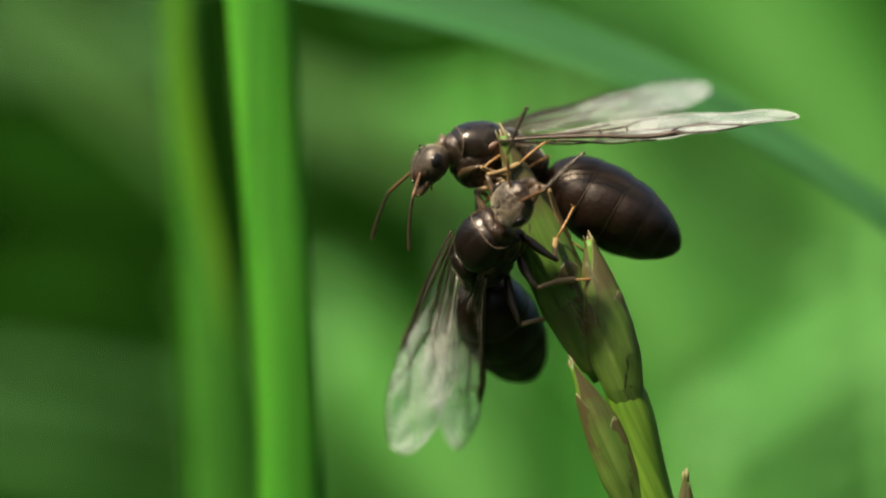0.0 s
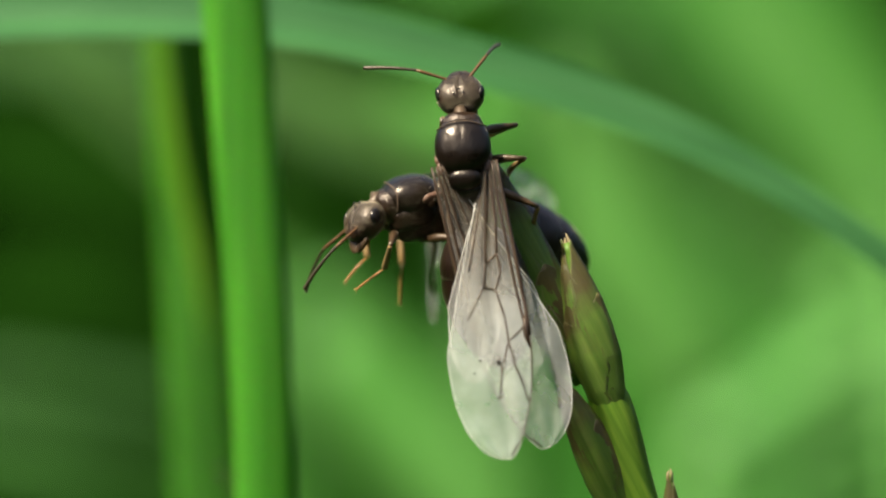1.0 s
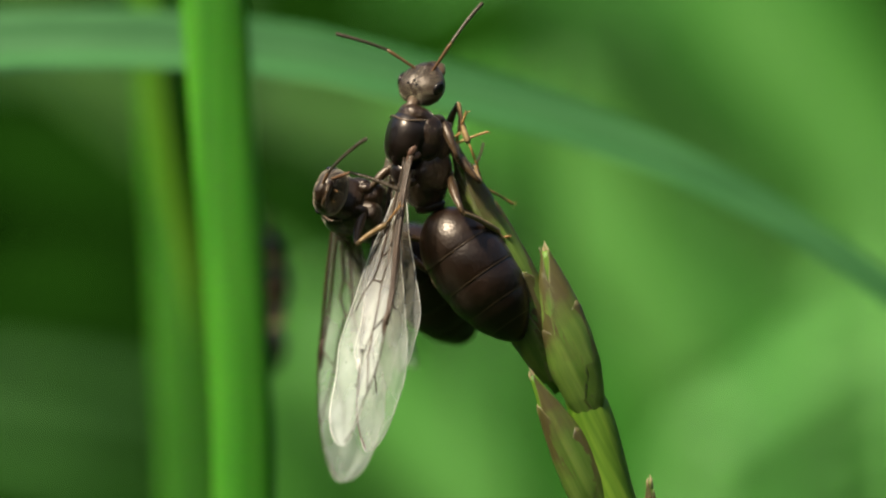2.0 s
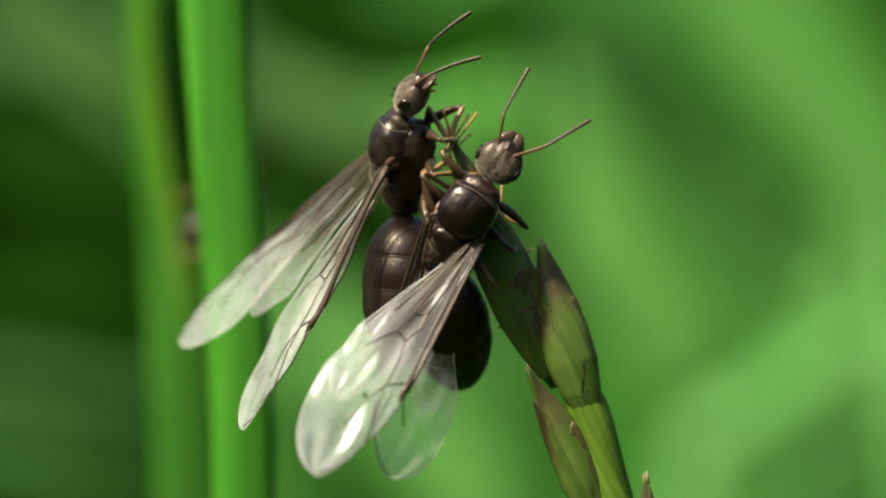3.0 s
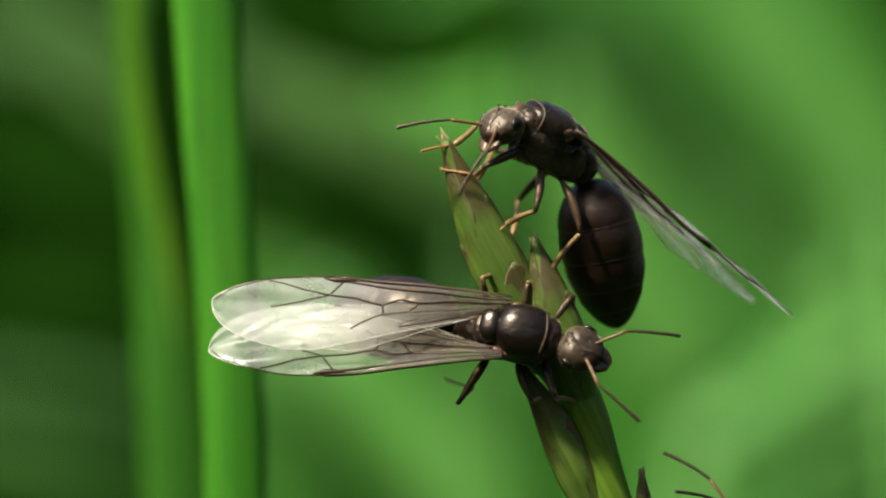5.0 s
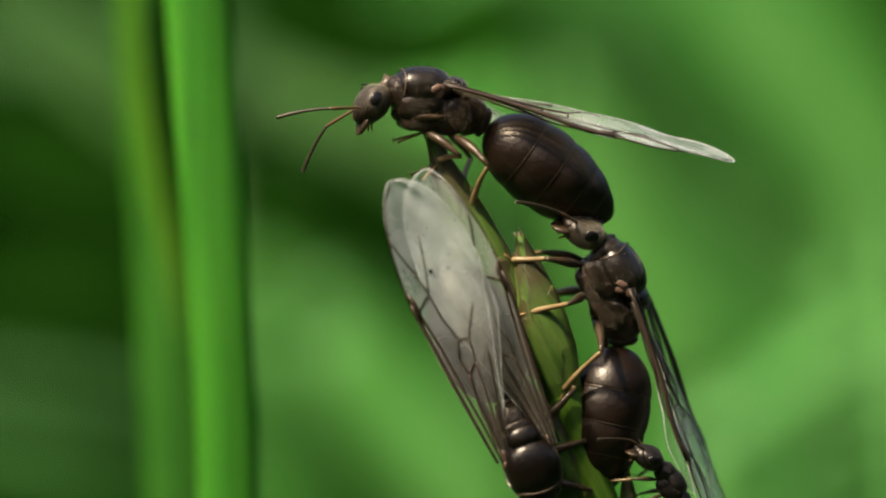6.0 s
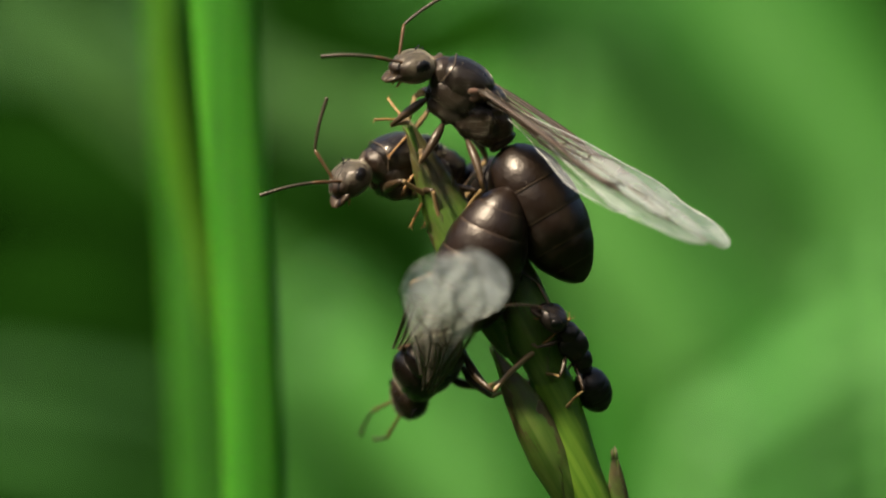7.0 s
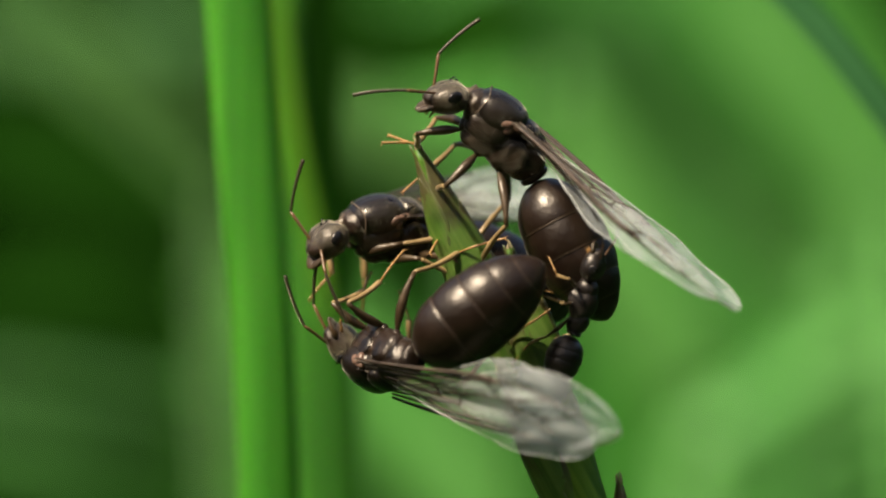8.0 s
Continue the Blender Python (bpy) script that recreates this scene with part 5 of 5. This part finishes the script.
    ant_b.step(0.5, 1.74, 2.22, 1.3, (-0.08, 1, -0.1), (-0.1, 0.1, 1), head=(-0.02, 0.8, -0.55), tail=(0.25, -0.95, -0.2), left=(0.29, -0.95, 0.08), right=(0.15, -0.98, 0.2), flat=(-0.05, 0.1, 0.98), feel=((-0.95, -0.15, 0.1), (-0.3, 0.6, -0.5)))
    ant_b.step(0.7, 2.03, 2.7, 1.3, (-0.05, 1, -0.1), (-0.05, 0.1, 1), head=(-0.02, 0.8, -0.55), tail=(0.25, -0.95, -0.2), left=(0.26, -0.96, 0.08), right=(0.1, -0.98, 0.2), flat=(0, 0.1, 0.98))
    ant_b.step(1, 0.72, 2.98, 1.3, (-0.08, 1, -0.1), (-0.05, 0.1, 1), head=(0, 0.8, -0.55), tail=(0.25, -0.95, -0.25), left=(0.26, -0.95, 0.08), right=(0.16, -0.98, 0.2), flat=(0, 0.1, 0.98), feel=((-0.97, 0.15, 0), (0.3, 0.5, -0.7)))
    ant_b.step(1.3, 0.11, 3.56, 1.3, (-0.1, 1, -0.1), (-0.1, 0.1, 1), head=(0, 0.85, -0.4), tail=(0.35, -0.92, -0.2), left=(0.29, -0.95, 0.08), right=(0.16, -0.98, 0.2), flat=(0, 0.1, 0.98))
    ant_b.step(1.4, -0.94, 2.98, 1.2, (-0.1, 1, -0.1), (-0.2, 0.1, 0.95), head=(-0.05, 1, 0.1), tail=(0.45, -0.88, -0.15), left=(0.3, -0.95, 0.1), right=(0.2, -0.97, 0.15), flat=(-0.2, 0.1, 0.95))
    ant_b.step(1.5, -0.8, 2.89, 0.5, (-0.04, 1, 0), (-0.96, 0.0, 0.25), head=(0.42, 0.8, -0.4), tail=(0.68, -0.73, 0.1), left=(-0.04, -0.97, 0.05), right=(0.03, -0.97, 0.12), flat=(-0.9, 0, 0.4), feel=((-0.7, 0.5, -0.4), (0.95, 0.15, -0.1)), crown=(-0.35, 0.42, 0.84))
    ant_b.step(1.7, -0.52, 3.08, 0.3, (0, 1, 0), (-0.96, 0.0, 0.25), head=(0.42, 0.8, -0.4), tail=(0.66, -0.74, 0.1), left=(-0.12, -0.98, 0.05), right=(-0.04, -0.98, 0.12), flat=(-0.9, 0, 0.4), crown=(-0.35, 0.42, 0.84))
    ant_b.step(2, -0.86, 3.3, 0.3, (-0.06, 1, 0.05), (-0.95, -0.05, 0.28), head=(0.42, 0.8, -0.4), tail=(0.57, -0.82, 0.05), left=(-0.13, -0.95, 0.1), right=(-0.16, -0.95, 0.32), flat=(-0.82, 0.12, 0.55), feel=((-0.9, 0.4, 0.1), (0.45, 0.9, 0)), crown=(-0.35, 0.42, 0.84))
    ant_b.step(2.2, -1.07, 3.56, 0.9, (0, 1, 0), (-0.35, 0, 0.95), head=(0.05, 0.98, 0.15), tail=(0.6, -0.8, 0), left=(-0.16, -0.98, 0.1), right=(-0.05, -0.98, 0.1), flat=(-0.3, 0.1, 0.95))
    ant_b.step(3.3, 1.03, 0.4, 1.4, (0.62, 0.72, 0.25), (-0.1, -0.1, 1), head=(0.6, 0.75, 0.1), tail=(0.1, -0.7, -0.7), left=(-0.25, -0.75, -0.5), right=(-0.5, -0.72, 0.45), flat=(0, 0.1, 1), feel=((0.6, 0.8, 0), (0.9, 0.3, 0.2)))
    ant_b.step(3.5, 0.73, 0.17, 1.4, (0.8, 0.38, 0.3), (-0.2, 0.05, 0.95), head=(0.85, 0.35, 0.2), tail=(0.3, -0.68, -0.66), left=(-0.55, -0.45, -0.65), right=(-0.62, -0.52, 0.58), flat=(0, 0.15, 0.98), feel=((0.3, 0.9, 0), (0.65, -0.75, 0.2)))
    ant_b.step(3.6, 0.78, 0.4, 1.8, (0.88, 0.42, 0.05), (0.05, 0.05, 1), head=(0.85, 0.35, 0.2), tail=(0.1, -0.8, -0.45), left=(-0.7, -0.4, -0.45), right=(-0.82, -0.57, 0.1), flat=(0, 0.15, 0.98))
    ant_b.step(3.7, 1.84, 0.31, 1.8, (0.92, 0.35, 0.1), (0.05, 0.15, 1), head=(0.85, 0.15, 0.3), tail=(-0.1, -0.85, -0.4), left=(-0.95, -0.1, -0.2), right=(-0.9, -0.4, 0.1), flat=(0, 0.25, 0.95))
    ant_b.step(3.8, 2.03, -0.94, 1.6, (0.95, 0.05, 0.3), (-0.2, 0.3, 0.9), head=(0.85, -0.25, 0.4), tail=(-0.6, -0.5, -0.5), left=(-0.95, 0.15, -0.2), right=(-0.97, 0, -0.1), flat=(0, 0.35, 0.9))
    ant_b.step(3.9, 1.55, -0.46, 0.4, (0.7, 0, 0.75), (-0.4, 0.6, 0.5), head=(0.4, -0.2, 0.9), tail=(0.3, -0.85, -0.4), left=(-0.75, -0.2, -0.6), right=(-0.55, -0.6, -0.6), flat=(0.1, 0.5, 0.8))
    ant_b.step(4, 1.9, -0.8, -0.7, (0.36, 0, 0.93), (-0.6, 0.7, 0.35), head=(0.25, -0.72, 0.62), tail=(0.62, -0.5, -0.62), left=(-0.36, -0.28, -0.85), right=(-0.06, -0.42, -0.9), flat=(-0.1, 0.35, 0.93), feel=((-0.95, -0.25, 0.2), (0.3, -0.3, 0.9)))
    ant_b.step(4.2, 1.07, -0.84, -0.6, (0.5, -0.05, 0.85), (-0.55, 0.7, 0.35), head=(0.22, -0.7, 0.65), tail=(0.62, -0.5, -0.6), left=(-0.27, -0.1, -0.9), right=(-0.15, -0.32, -0.9), flat=(-0.3, 0.5, 0.8))
    ant_b.step(5.3, 2.7, -3.33, 1.8, (0.98, -0.1, 0.05), (0, 0.2, 0.97), head=(0.9, -0.3, 0.2), tail=(-0.95, 0.15, -0.25), left=(-0.98, 0.1, 0.1), right=(-0.98, -0.02, 0.1), flat=(-0.25, 0.45, 0.85))
    ant_b.step(5.5, 2.79, -4.29, 1.8, (0.86, -0.5, 0.05), (0.15, 0.2, 0.95), head=(0.85, -0.5, 0.2), tail=(-0.85, 0.5, -0.25), left=(-0.86, 0.42, 0.28), right=(-0.9, 0.3, 0.28), flat=(-0.25, 0.45, 0.85), feel=((0.6, 0.6, 0.2), (-0.75, -0.65, 0.1)))
    ant_b.step(5.7, 0.78, -5.24, 1.8, (0.5, -0.86, 0.05), (0.1, 0.1, 0.98), head=(0.4, -0.9, 0.2), tail=(-0.5, 0.85, -0.25), left=(-0.42, 0.9, 0.1), right=(-0.52, 0.84, 0.1), flat=(-0.38, 0.22, 0.88))
    ant_b.step(5.8, 0.78, -6.2, 1.8, (0.3, -0.95, 0.05), (0.25, 0.1, 0.95), head=(0.35, -0.92, 0.2), tail=(-0.35, 0.92, -0.25), left=(-0.38, 0.92, 0.1), right=(-0.48, 0.87, 0.1), flat=(-0.38, 0.22, 0.88))
    ant_b.step(6, 2.88, -7.05, 1.8, (0.33, -0.94, 0.05), (0.1, 0.1, 0.98), head=(0.3, -0.92, 0.2), tail=(-0.4, 0.9, -0.22), left=(-0.34, 0.94, 0.1), right=(-0.46, 0.88, 0.1), flat=(-0.38, 0.22, 0.88))
    ant_b.step(6.2, 1.55, -7.44, 1.8, (0.25, -0.96, 0.05), (-0.3, 0.1, 0.9), head=(0.2, -0.95, 0.2), tail=(-0.2, 0.95, -0.22), left=(-0.28, 0.95, 0.1), right=(-0.4, 0.9, 0.1), flat=(-0.5, 0.12, 0.8))
    ant_b.step(6.5, 0.98, -7.0, 1.8, (0.12, -0.98, 0.05), (-0.7, 0.05, 0.7), head=(0.1, -0.95, 0.2), tail=(0.08, 0.98, -0.1), left=(-0.2, 0.93, 0.3), right=(-0.3, 0.9, 0.3), flat=(-0.75, 0.05, 0.65))
    ant_b.step(6.7, 0.78, -6.1, 1.8, (-0.1, -0.98, 0.05), (-0.1, 0.05, 0.98), head=(-0.1, -0.95, 0.2), tail=(0, 0.98, -0.1), left=(0.1, 0.97, 0.2), right=(-0.02, 0.97, 0.2), flat=(-0.1, 0.05, 0.98))
    ant_b.step(6.8, -0.31, -5.62, 1.4, (-0.05, -0.97, 0), (-0.5, 0, 0.85), head=(-0.1, -0.95, 0.1), tail=(0.08, 0.9, -0.4), left=(-0.12, 0.9, 0.35), right=(-0.25, 0.88, 0.35), flat=(-0.6, 0.1, 0.8))
    ant_b.step(6.9, -0.94, -4.76, -1, (-0.1, -0.95, -0.2), (-0.75, 0, 0.65), head=(-0.1, -0.95, 0), tail=(0.15, 0.97, 0), left=(0.08, 0.36, 0.92), right=(-0.02, 0.36, 0.92), flat=(-0.4, 0.05, 0.9))
    ant_b.step(7, -0.53, -3.89, -0.5, (-0.25, -0.45, -0.85), (-0.8, -0.4, 0.45), head=(-0.3, -0.6, -0.75), tail=(0.36, 0.9, 0.15), left=(0.22, 0.4, 0.89), right=(0.17, 0.36, 0.91), flat=(-0.3, -0.85, 0.42), feel=((-0.5, -0.3, -0.8), (-0.4, -0.5, -0.75)))
    ant_b.step(7.1, -0.84, -3.14, 0, (-0.3, -0.45, -0.8), (-0.6, -0.6, 0.5), head=(-0.3, -0.6, -0.75), tail=(0.4, 0.88, 0.12), left=(0.24, 0.33, 0.91), right=(0.2, 0.29, 0.93), flat=(-0.3, -0.85, 0.4))
    ant_b.step(7.2, -0.5, -3.4, 0, (-0.45, -0.1, -0.88), (-0.3, -0.85, 0.4), head=(-0.4, -0.4, -0.8), tail=(0.5, 0.82, 0.05), left=(0.3, 0.34, 0.89), right=(0.26, 0.3, 0.92), flat=(-0.35, -0.8, 0.45))
    ant_b.step(7.3, -0.9, -3.6, 0, (-0.45, -0.1, -0.88), (-0.3, -0.85, 0.4), head=(-0.5, -0.3, -0.8), tail=(0.6, 0.75, -0.1), left=(0.62, 0.22, 0.75), right=(0.6, 0.17, 0.78), flat=(-0.68, -0.35, 0.67))
    ant_b.step(7.4, -0.45, -3.55, 0, (-0.45, -0.1, -0.88), (-0.3, -0.85, 0.4), head=(-0.5, -0.3, -0.8), tail=(0.6, 0.75, -0.1), left=(0.62, 0.22, 0.75), right=(0.6, 0.17, 0.78), flat=(-0.68, -0.35, 0.67))
    ant_b.step(7.5, 1.49, -3.81, -1.2, (-0.15, -0.7, 0.7), (-0.1, 0.6, 0.75), head=(-0.05, -0.6, 0.75), tail=(0.45, 0.8, -0.4), left=(0.37, 0.47, 0.8), right=(0.32, 0.49, 0.8), flat=(-0.3, 0.15, 0.92), feel=((-0.1, -0.9, 0.4), (-0.6, -0.4, 0.7)))
    ant_b.step(7.6, -0.6, -4.5, 0, (-0.45, -0.1, -0.88), (-0.3, -0.85, 0.4), head=(-0.5, -0.3, -0.8), tail=(0.63, 0.75, -0.1), left=(0.74, 0.19, 0.63), right=(0.74, 0.24, 0.63), flat=(-0.6, -0.3, 0.77))
    ant_b.step(7.7, -1.05, -3.25, 0, (-0.45, -0.1, -0.88), (-0.3, -0.85, 0.4), head=(-0.5, 0.0, -0.8), tail=(0.78, 0.6, 0), left=(0.73, -0.05, 0.68), right=(0.73, 0.02, 0.68), flat=(-0.55, -0.25, 0.77))
    ant_b.step(8, -2.09, -3.79, 1, (-0.5, 0.1, -0.85), (-0.3, -0.85, 0.4), head=(-0.6, 0.6, 0.5), tail=(0.8, 0.6, 0.1), left=(0.73, -0.19, 0.6), right=(0.73, -0.12, 0.62), flat=(-0.3, -0.45, 0.72), feel=((-0.2, 0.95, 0.1), (-0.5, 0.8, 0.1)))
    ant_c.step(0, 17.53, -20.26, -0.3, (-0.4, 0.9, 0.1), (0.8, 0.4, 0.2), head=(-0.8, 0.4, 0.3), tail=(0.4, -0.9, 0), left=(0.5, -0.85, 0), right=(0.5, -0.85, 0), flat=(0.5, 0.3, 0.8))
    ant_c.step(4.4, 17.53, -20.26, -0.3, (-0.4, 0.9, 0.1), (0.8, 0.4, 0.2), head=(-0.8, 0.4, 0.3), tail=(0.4, -0.9, 0), left=(0.5, -0.85, 0), right=(0.5, -0.85, 0), flat=(0.5, 0.3, 0.8))
    ant_c.step(5.3, 8.92, -7.83, -0.3, (-0.4, 0.9, 0.1), (0.8, 0.4, 0.2), head=(-0.8, 0.4, 0.3), tail=(0.4, -0.9, 0), left=(0.5, -0.85, 0), right=(0.5, -0.85, -0.1), flat=(0.5, 0.3, 0.8))
    ant_c.step(5.5, 7.35, -6.45, -0.3, (-0.4, 0.9, 0.1), (0.8, 0.4, 0.2), head=(-0.8, 0.4, 0.3), tail=(0.4, -0.9, 0), left=(0.5, -0.85, 0), right=(0.5, -0.85, -0.1), flat=(0.5, 0.3, 0.8), feel=((-0.3, 0.95, 0.1), (-0.5, 0.8, -0.2)))
    ant_c.step(5.7, 5.76, -4.57, -0.3, (-0.3, 0.94, 0.1), (0.85, 0.35, 0.2), head=(-0.8, 0.4, 0.3), tail=(0.2, -0.95, 0), left=(0.4, -0.9, 0), right=(0.4, -0.9, -0.1), flat=(0.5, 0.3, 0.8))
    ant_c.step(5.8, 5.24, -3.81, -0.3, (-0.25, 0.95, 0.1), (0.88, 0.3, 0.2), head=(-0.8, 0.4, 0.3), tail=(0, -1, 0), left=(0.35, -0.93, 0), right=(0.38, -0.92, -0.1), flat=(0.7, 0.3, 0.6))
    ant_c.step(6, 5.85, -1.22, -0.3, (-0.3, 0.94, 0.1), (0.88, 0.3, 0.25), head=(-0.85, 0.3, 0.3), tail=(-0.2, -0.97, 0.05), left=(0.33, -0.94, 0), right=(0.36, -0.92, -0.15), flat=(0.9, 0.3, 0.3))
    ant_c.step(6.2, 3.37, 0.78, 0.3, (-0.55, 0.8, 0.1), (0.75, 0.5, 0.3), head=(-0.85, 0.1, 0.3), tail=(0.2, -0.97, 0.1), left=(0.55, -0.83, 0), right=(0.6, -0.8, -0.2), flat=(0.6, 0.2, 0.7))
    ant_c.step(6.5, 2.35, 2.75, 1, (-0.56, 0.8, 0.2), (0.74, 0.52, 0.42), head=(-0.8, 0.05, 0.45), tail=(0.42, -0.9, 0.1), left=(0.72, -0.69, 0.1), right=(0.7, -0.7, -0.1), flat=(0.62, 0.62, 0.42), feel=((-0.85, 0.5, 0.2), (0.1, 0.95, 0)))
    ant_c.step(6.7, 1.07, 4.52, 1, (-0.7, 0.65, 0.15), (0.65, 0.65, 0.35), head=(-0.75, -0.1, 0.4), tail=(0.47, -0.88, 0.05), left=(0.78, -0.62, 0.1), right=(0.76, -0.6, -0.2), flat=(0.5, 0.65, 0.45))
    ant_c.step(6.8, 1.68, 4.38, 1, (-0.7, 0.65, 0.15), (0.65, 0.65, 0.35), head=(-0.75, -0.1, 0.4), tail=(0.48, -0.87, 0.1), left=(0.7, -0.64, 0.25), right=(0.7, -0.62, 0.1), flat=(0.5, 0.6, 0.55))
    ant_c.step(7, 0.84, 5.15, 1, (-0.72, 0.65, 0.1), (0.65, 0.7, 0.2), head=(-0.75, -0.2, 0.3), tail=(0.5, -0.86, 0), left=(0.73, -0.52, 0.4), right=(0.74, -0.51, 0.36), flat=(0.52, 0.74, 0.42), feel=((-0.97, 0.15, 0.1), (0.6, 0.8, -0.1)))
    ant_c.step(7.2, 0.11, 5.53, 1, (-0.72, 0.65, 0.1), (0.6, 0.7, 0.1), head=(-0.75, -0.2, 0.3), tail=(0.5, -0.86, 0), left=(0.8, -0.53, 0.25), right=(0.8, -0.5, 0.1), flat=(0.55, 0.8, 0.15))
    ant_c.step(7.5, 3.37, 4.52, 1, (-0.82, 0.52, 0.15), (0.48, 0.85, 0.1), head=(-0.85, -0.1, 0.3), tail=(0.45, -0.88, 0), left=(0.87, -0.49, 0), right=(0.87, -0.45, -0.1), flat=(0.5, 0.85, 0.15), feel=((-0.2, -0.95, 0.1), (-0.4, -0.9, -0.1)))
    ant_c.step(7.6, 0.31, 3.85, 1, (-0.8, 0.5, 0.1), (0.5, 0.8, 0.1), head=(-0.65, -0.5, 0.2), tail=(0.6, -0.8, 0), left=(0.86, -0.51, 0), right=(0.86, -0.48, -0.1), flat=(0.5, 0.85, 0.2))
    ant_c.step(8, 1.98, 4.04, 1, (-0.7, 0.68, 0.1), (0.65, 0.7, 0.2), head=(-0.7, -0.15, 0.2), tail=(0.45, -0.88, 0.05), left=(0.66, -0.61, 0.42), right=(0.67, -0.6, 0.4), flat=(0.58, 0.72, 0.36), feel=((-0.98, 0.05, 0.1), (0.55, 0.85, 0)))
    ant_d.step(0, 13.7, -22.17, 0.1, (-0.5, 0.8, 0.1), (0.85, 0.4, 0.2))
    ant_d.step(5.3, 13.7, -18.35, 0.1, (-0.5, 0.8, 0.1), (0.85, 0.4, 0.2))
    ant_d.step(6, 7.86, -8.11, 0.3, (-0.5, 0.8, 0.1), (0.85, 0.4, 0.2), head=(-0.8, 0.4, 0.2))
    ant_d.step(6.5, 6.01, -6.2, 0.3, (-0.45, 0.88, 0.1), (0.85, 0.4, 0.2), head=(-0.8, 0.5, 0.2), tail=(0.55, -0.85, 0.1))
    ant_d.step(6.8, 4.55, -4.48, 0.3, (-0.45, 0.88, 0.1), (0.85, 0.4, 0.2), head=(-0.8, 0.5, 0.2), tail=(0.45, -0.85, 0.1))
    ant_d.step(7, 4.52, -3.33, 0.8, (-0.45, 0.75, 0.45), (0.75, 0.5, 0.3), head=(-0.8, 0.5, 0.3), tail=(0.35, -0.7, -0.55))
    ant_d.step(7.2, 3.85, -2.09, 1, (-0.4, 0.9, 0.1), (0.85, 0.3, 0.3), head=(-0.7, 0.7, 0.2), tail=(0.3, -0.9, 0.1))
    ant_d.step(7.5, 6.28, -1.51, 2, (-0.1, 0.95, 0.1), (0.9, 0.1, 0.3), head=(-0.3, 0.9, 0.2), tail=(0.1, -0.95, 0.1))
    ant_d.step(7.6, 4.13, -2.28, 2, (-0.1, 0.95, 0.1), (0.9, 0.1, 0.3), head=(-0.3, 0.9, 0.2), tail=(0.1, -0.95, 0.1))
    ant_d.step(8, 4.74, -1.99, 2.2, (0.2, 0.9, 0.1), (0.9, -0.1, 0.3), head=(0.2, 0.9, 0.2), tail=(-0.3, -0.9, 0.1))
    ant_e.step(0, -8.11, 9.01, -14, (1, 0.1, 0), (0, -1, 0.2))
    ant_e.step(0.1, -8.97, 6.72, -14, (1, -0.1, 0), (0, -1, 0.2))
    ant_e.step(0.2, -11.08, 0.82, -14, (1, 0.15, 0), (0, -1, 0.2))
    ant_e.step(0.3, -11.79, -0.9, -14, (1, 0.15, 0), (0, -1, 0.2))
    ant_e.step(0.4, -14.14, 2.89, -14, (1, 0.05, 0), (0, -1, 0.2))
    ant_e.step(0.5, -17.3, 4.99, -14, (1, 0, 0), (0, -1, 0.2))
    ant_e.step(0.8, -20.74, 6.52, -14, (1, 0, 0), (0, -1, 0.2))
    ant_e.step(8, -20.74, 10.35, -14, (1, 0, 0), (0, -1, 0.2))
    ant_f.step(0, -6.01, -14.52, -19, (0, 1, 0), (0.9, 0, -0.3))
    ant_f.step(1.5, -6.39, -9.74, -19, (0, 1, 0), (0.9, 0, -0.3))
    ant_f.step(1.8, -5.53, -4.96, -19, (0, 1, 0), (0.9, 0, -0.3))
    ant_f.step(2, -5.62, -1.51, -19, (0, 1, 0), (0.9, 0, -0.3))
    ant_f.step(2.2, -5.82, 1.36, -19, (0, 1, 0), (0.9, 0, -0.3))
    ant_f.step(2.8, -6.96, 2.7, -19, (0.3, 1, 0), (0.9, -0.3, -0.3))
    ant_f.step(3.3, -7.16, -1.51, -19, (0.1, -1, 0), (0.9, 0.1, -0.3))
    ant_f.step(3.7, -5.82, -5.53, -19, (0, -1, 0), (0.9, 0, -0.3))
    ant_f.step(4.2, -6.58, -10.7, -19, (0, -1, 0), (0.9, 0, -0.3))
    ant_f.step(8, -6.01, -16.43, -19, (0, -1, 0), (0.9, 0, -0.3))
    ant_a.play(hold, 0.3)
    ant_b.play(hold, 1.7)
    ant_c.play(hold, 2.9)
    ant_d.play(hold, 4.4)
    ant_e.play(free, 0.8)
    ant_f.play(free, 3.1)


motions()
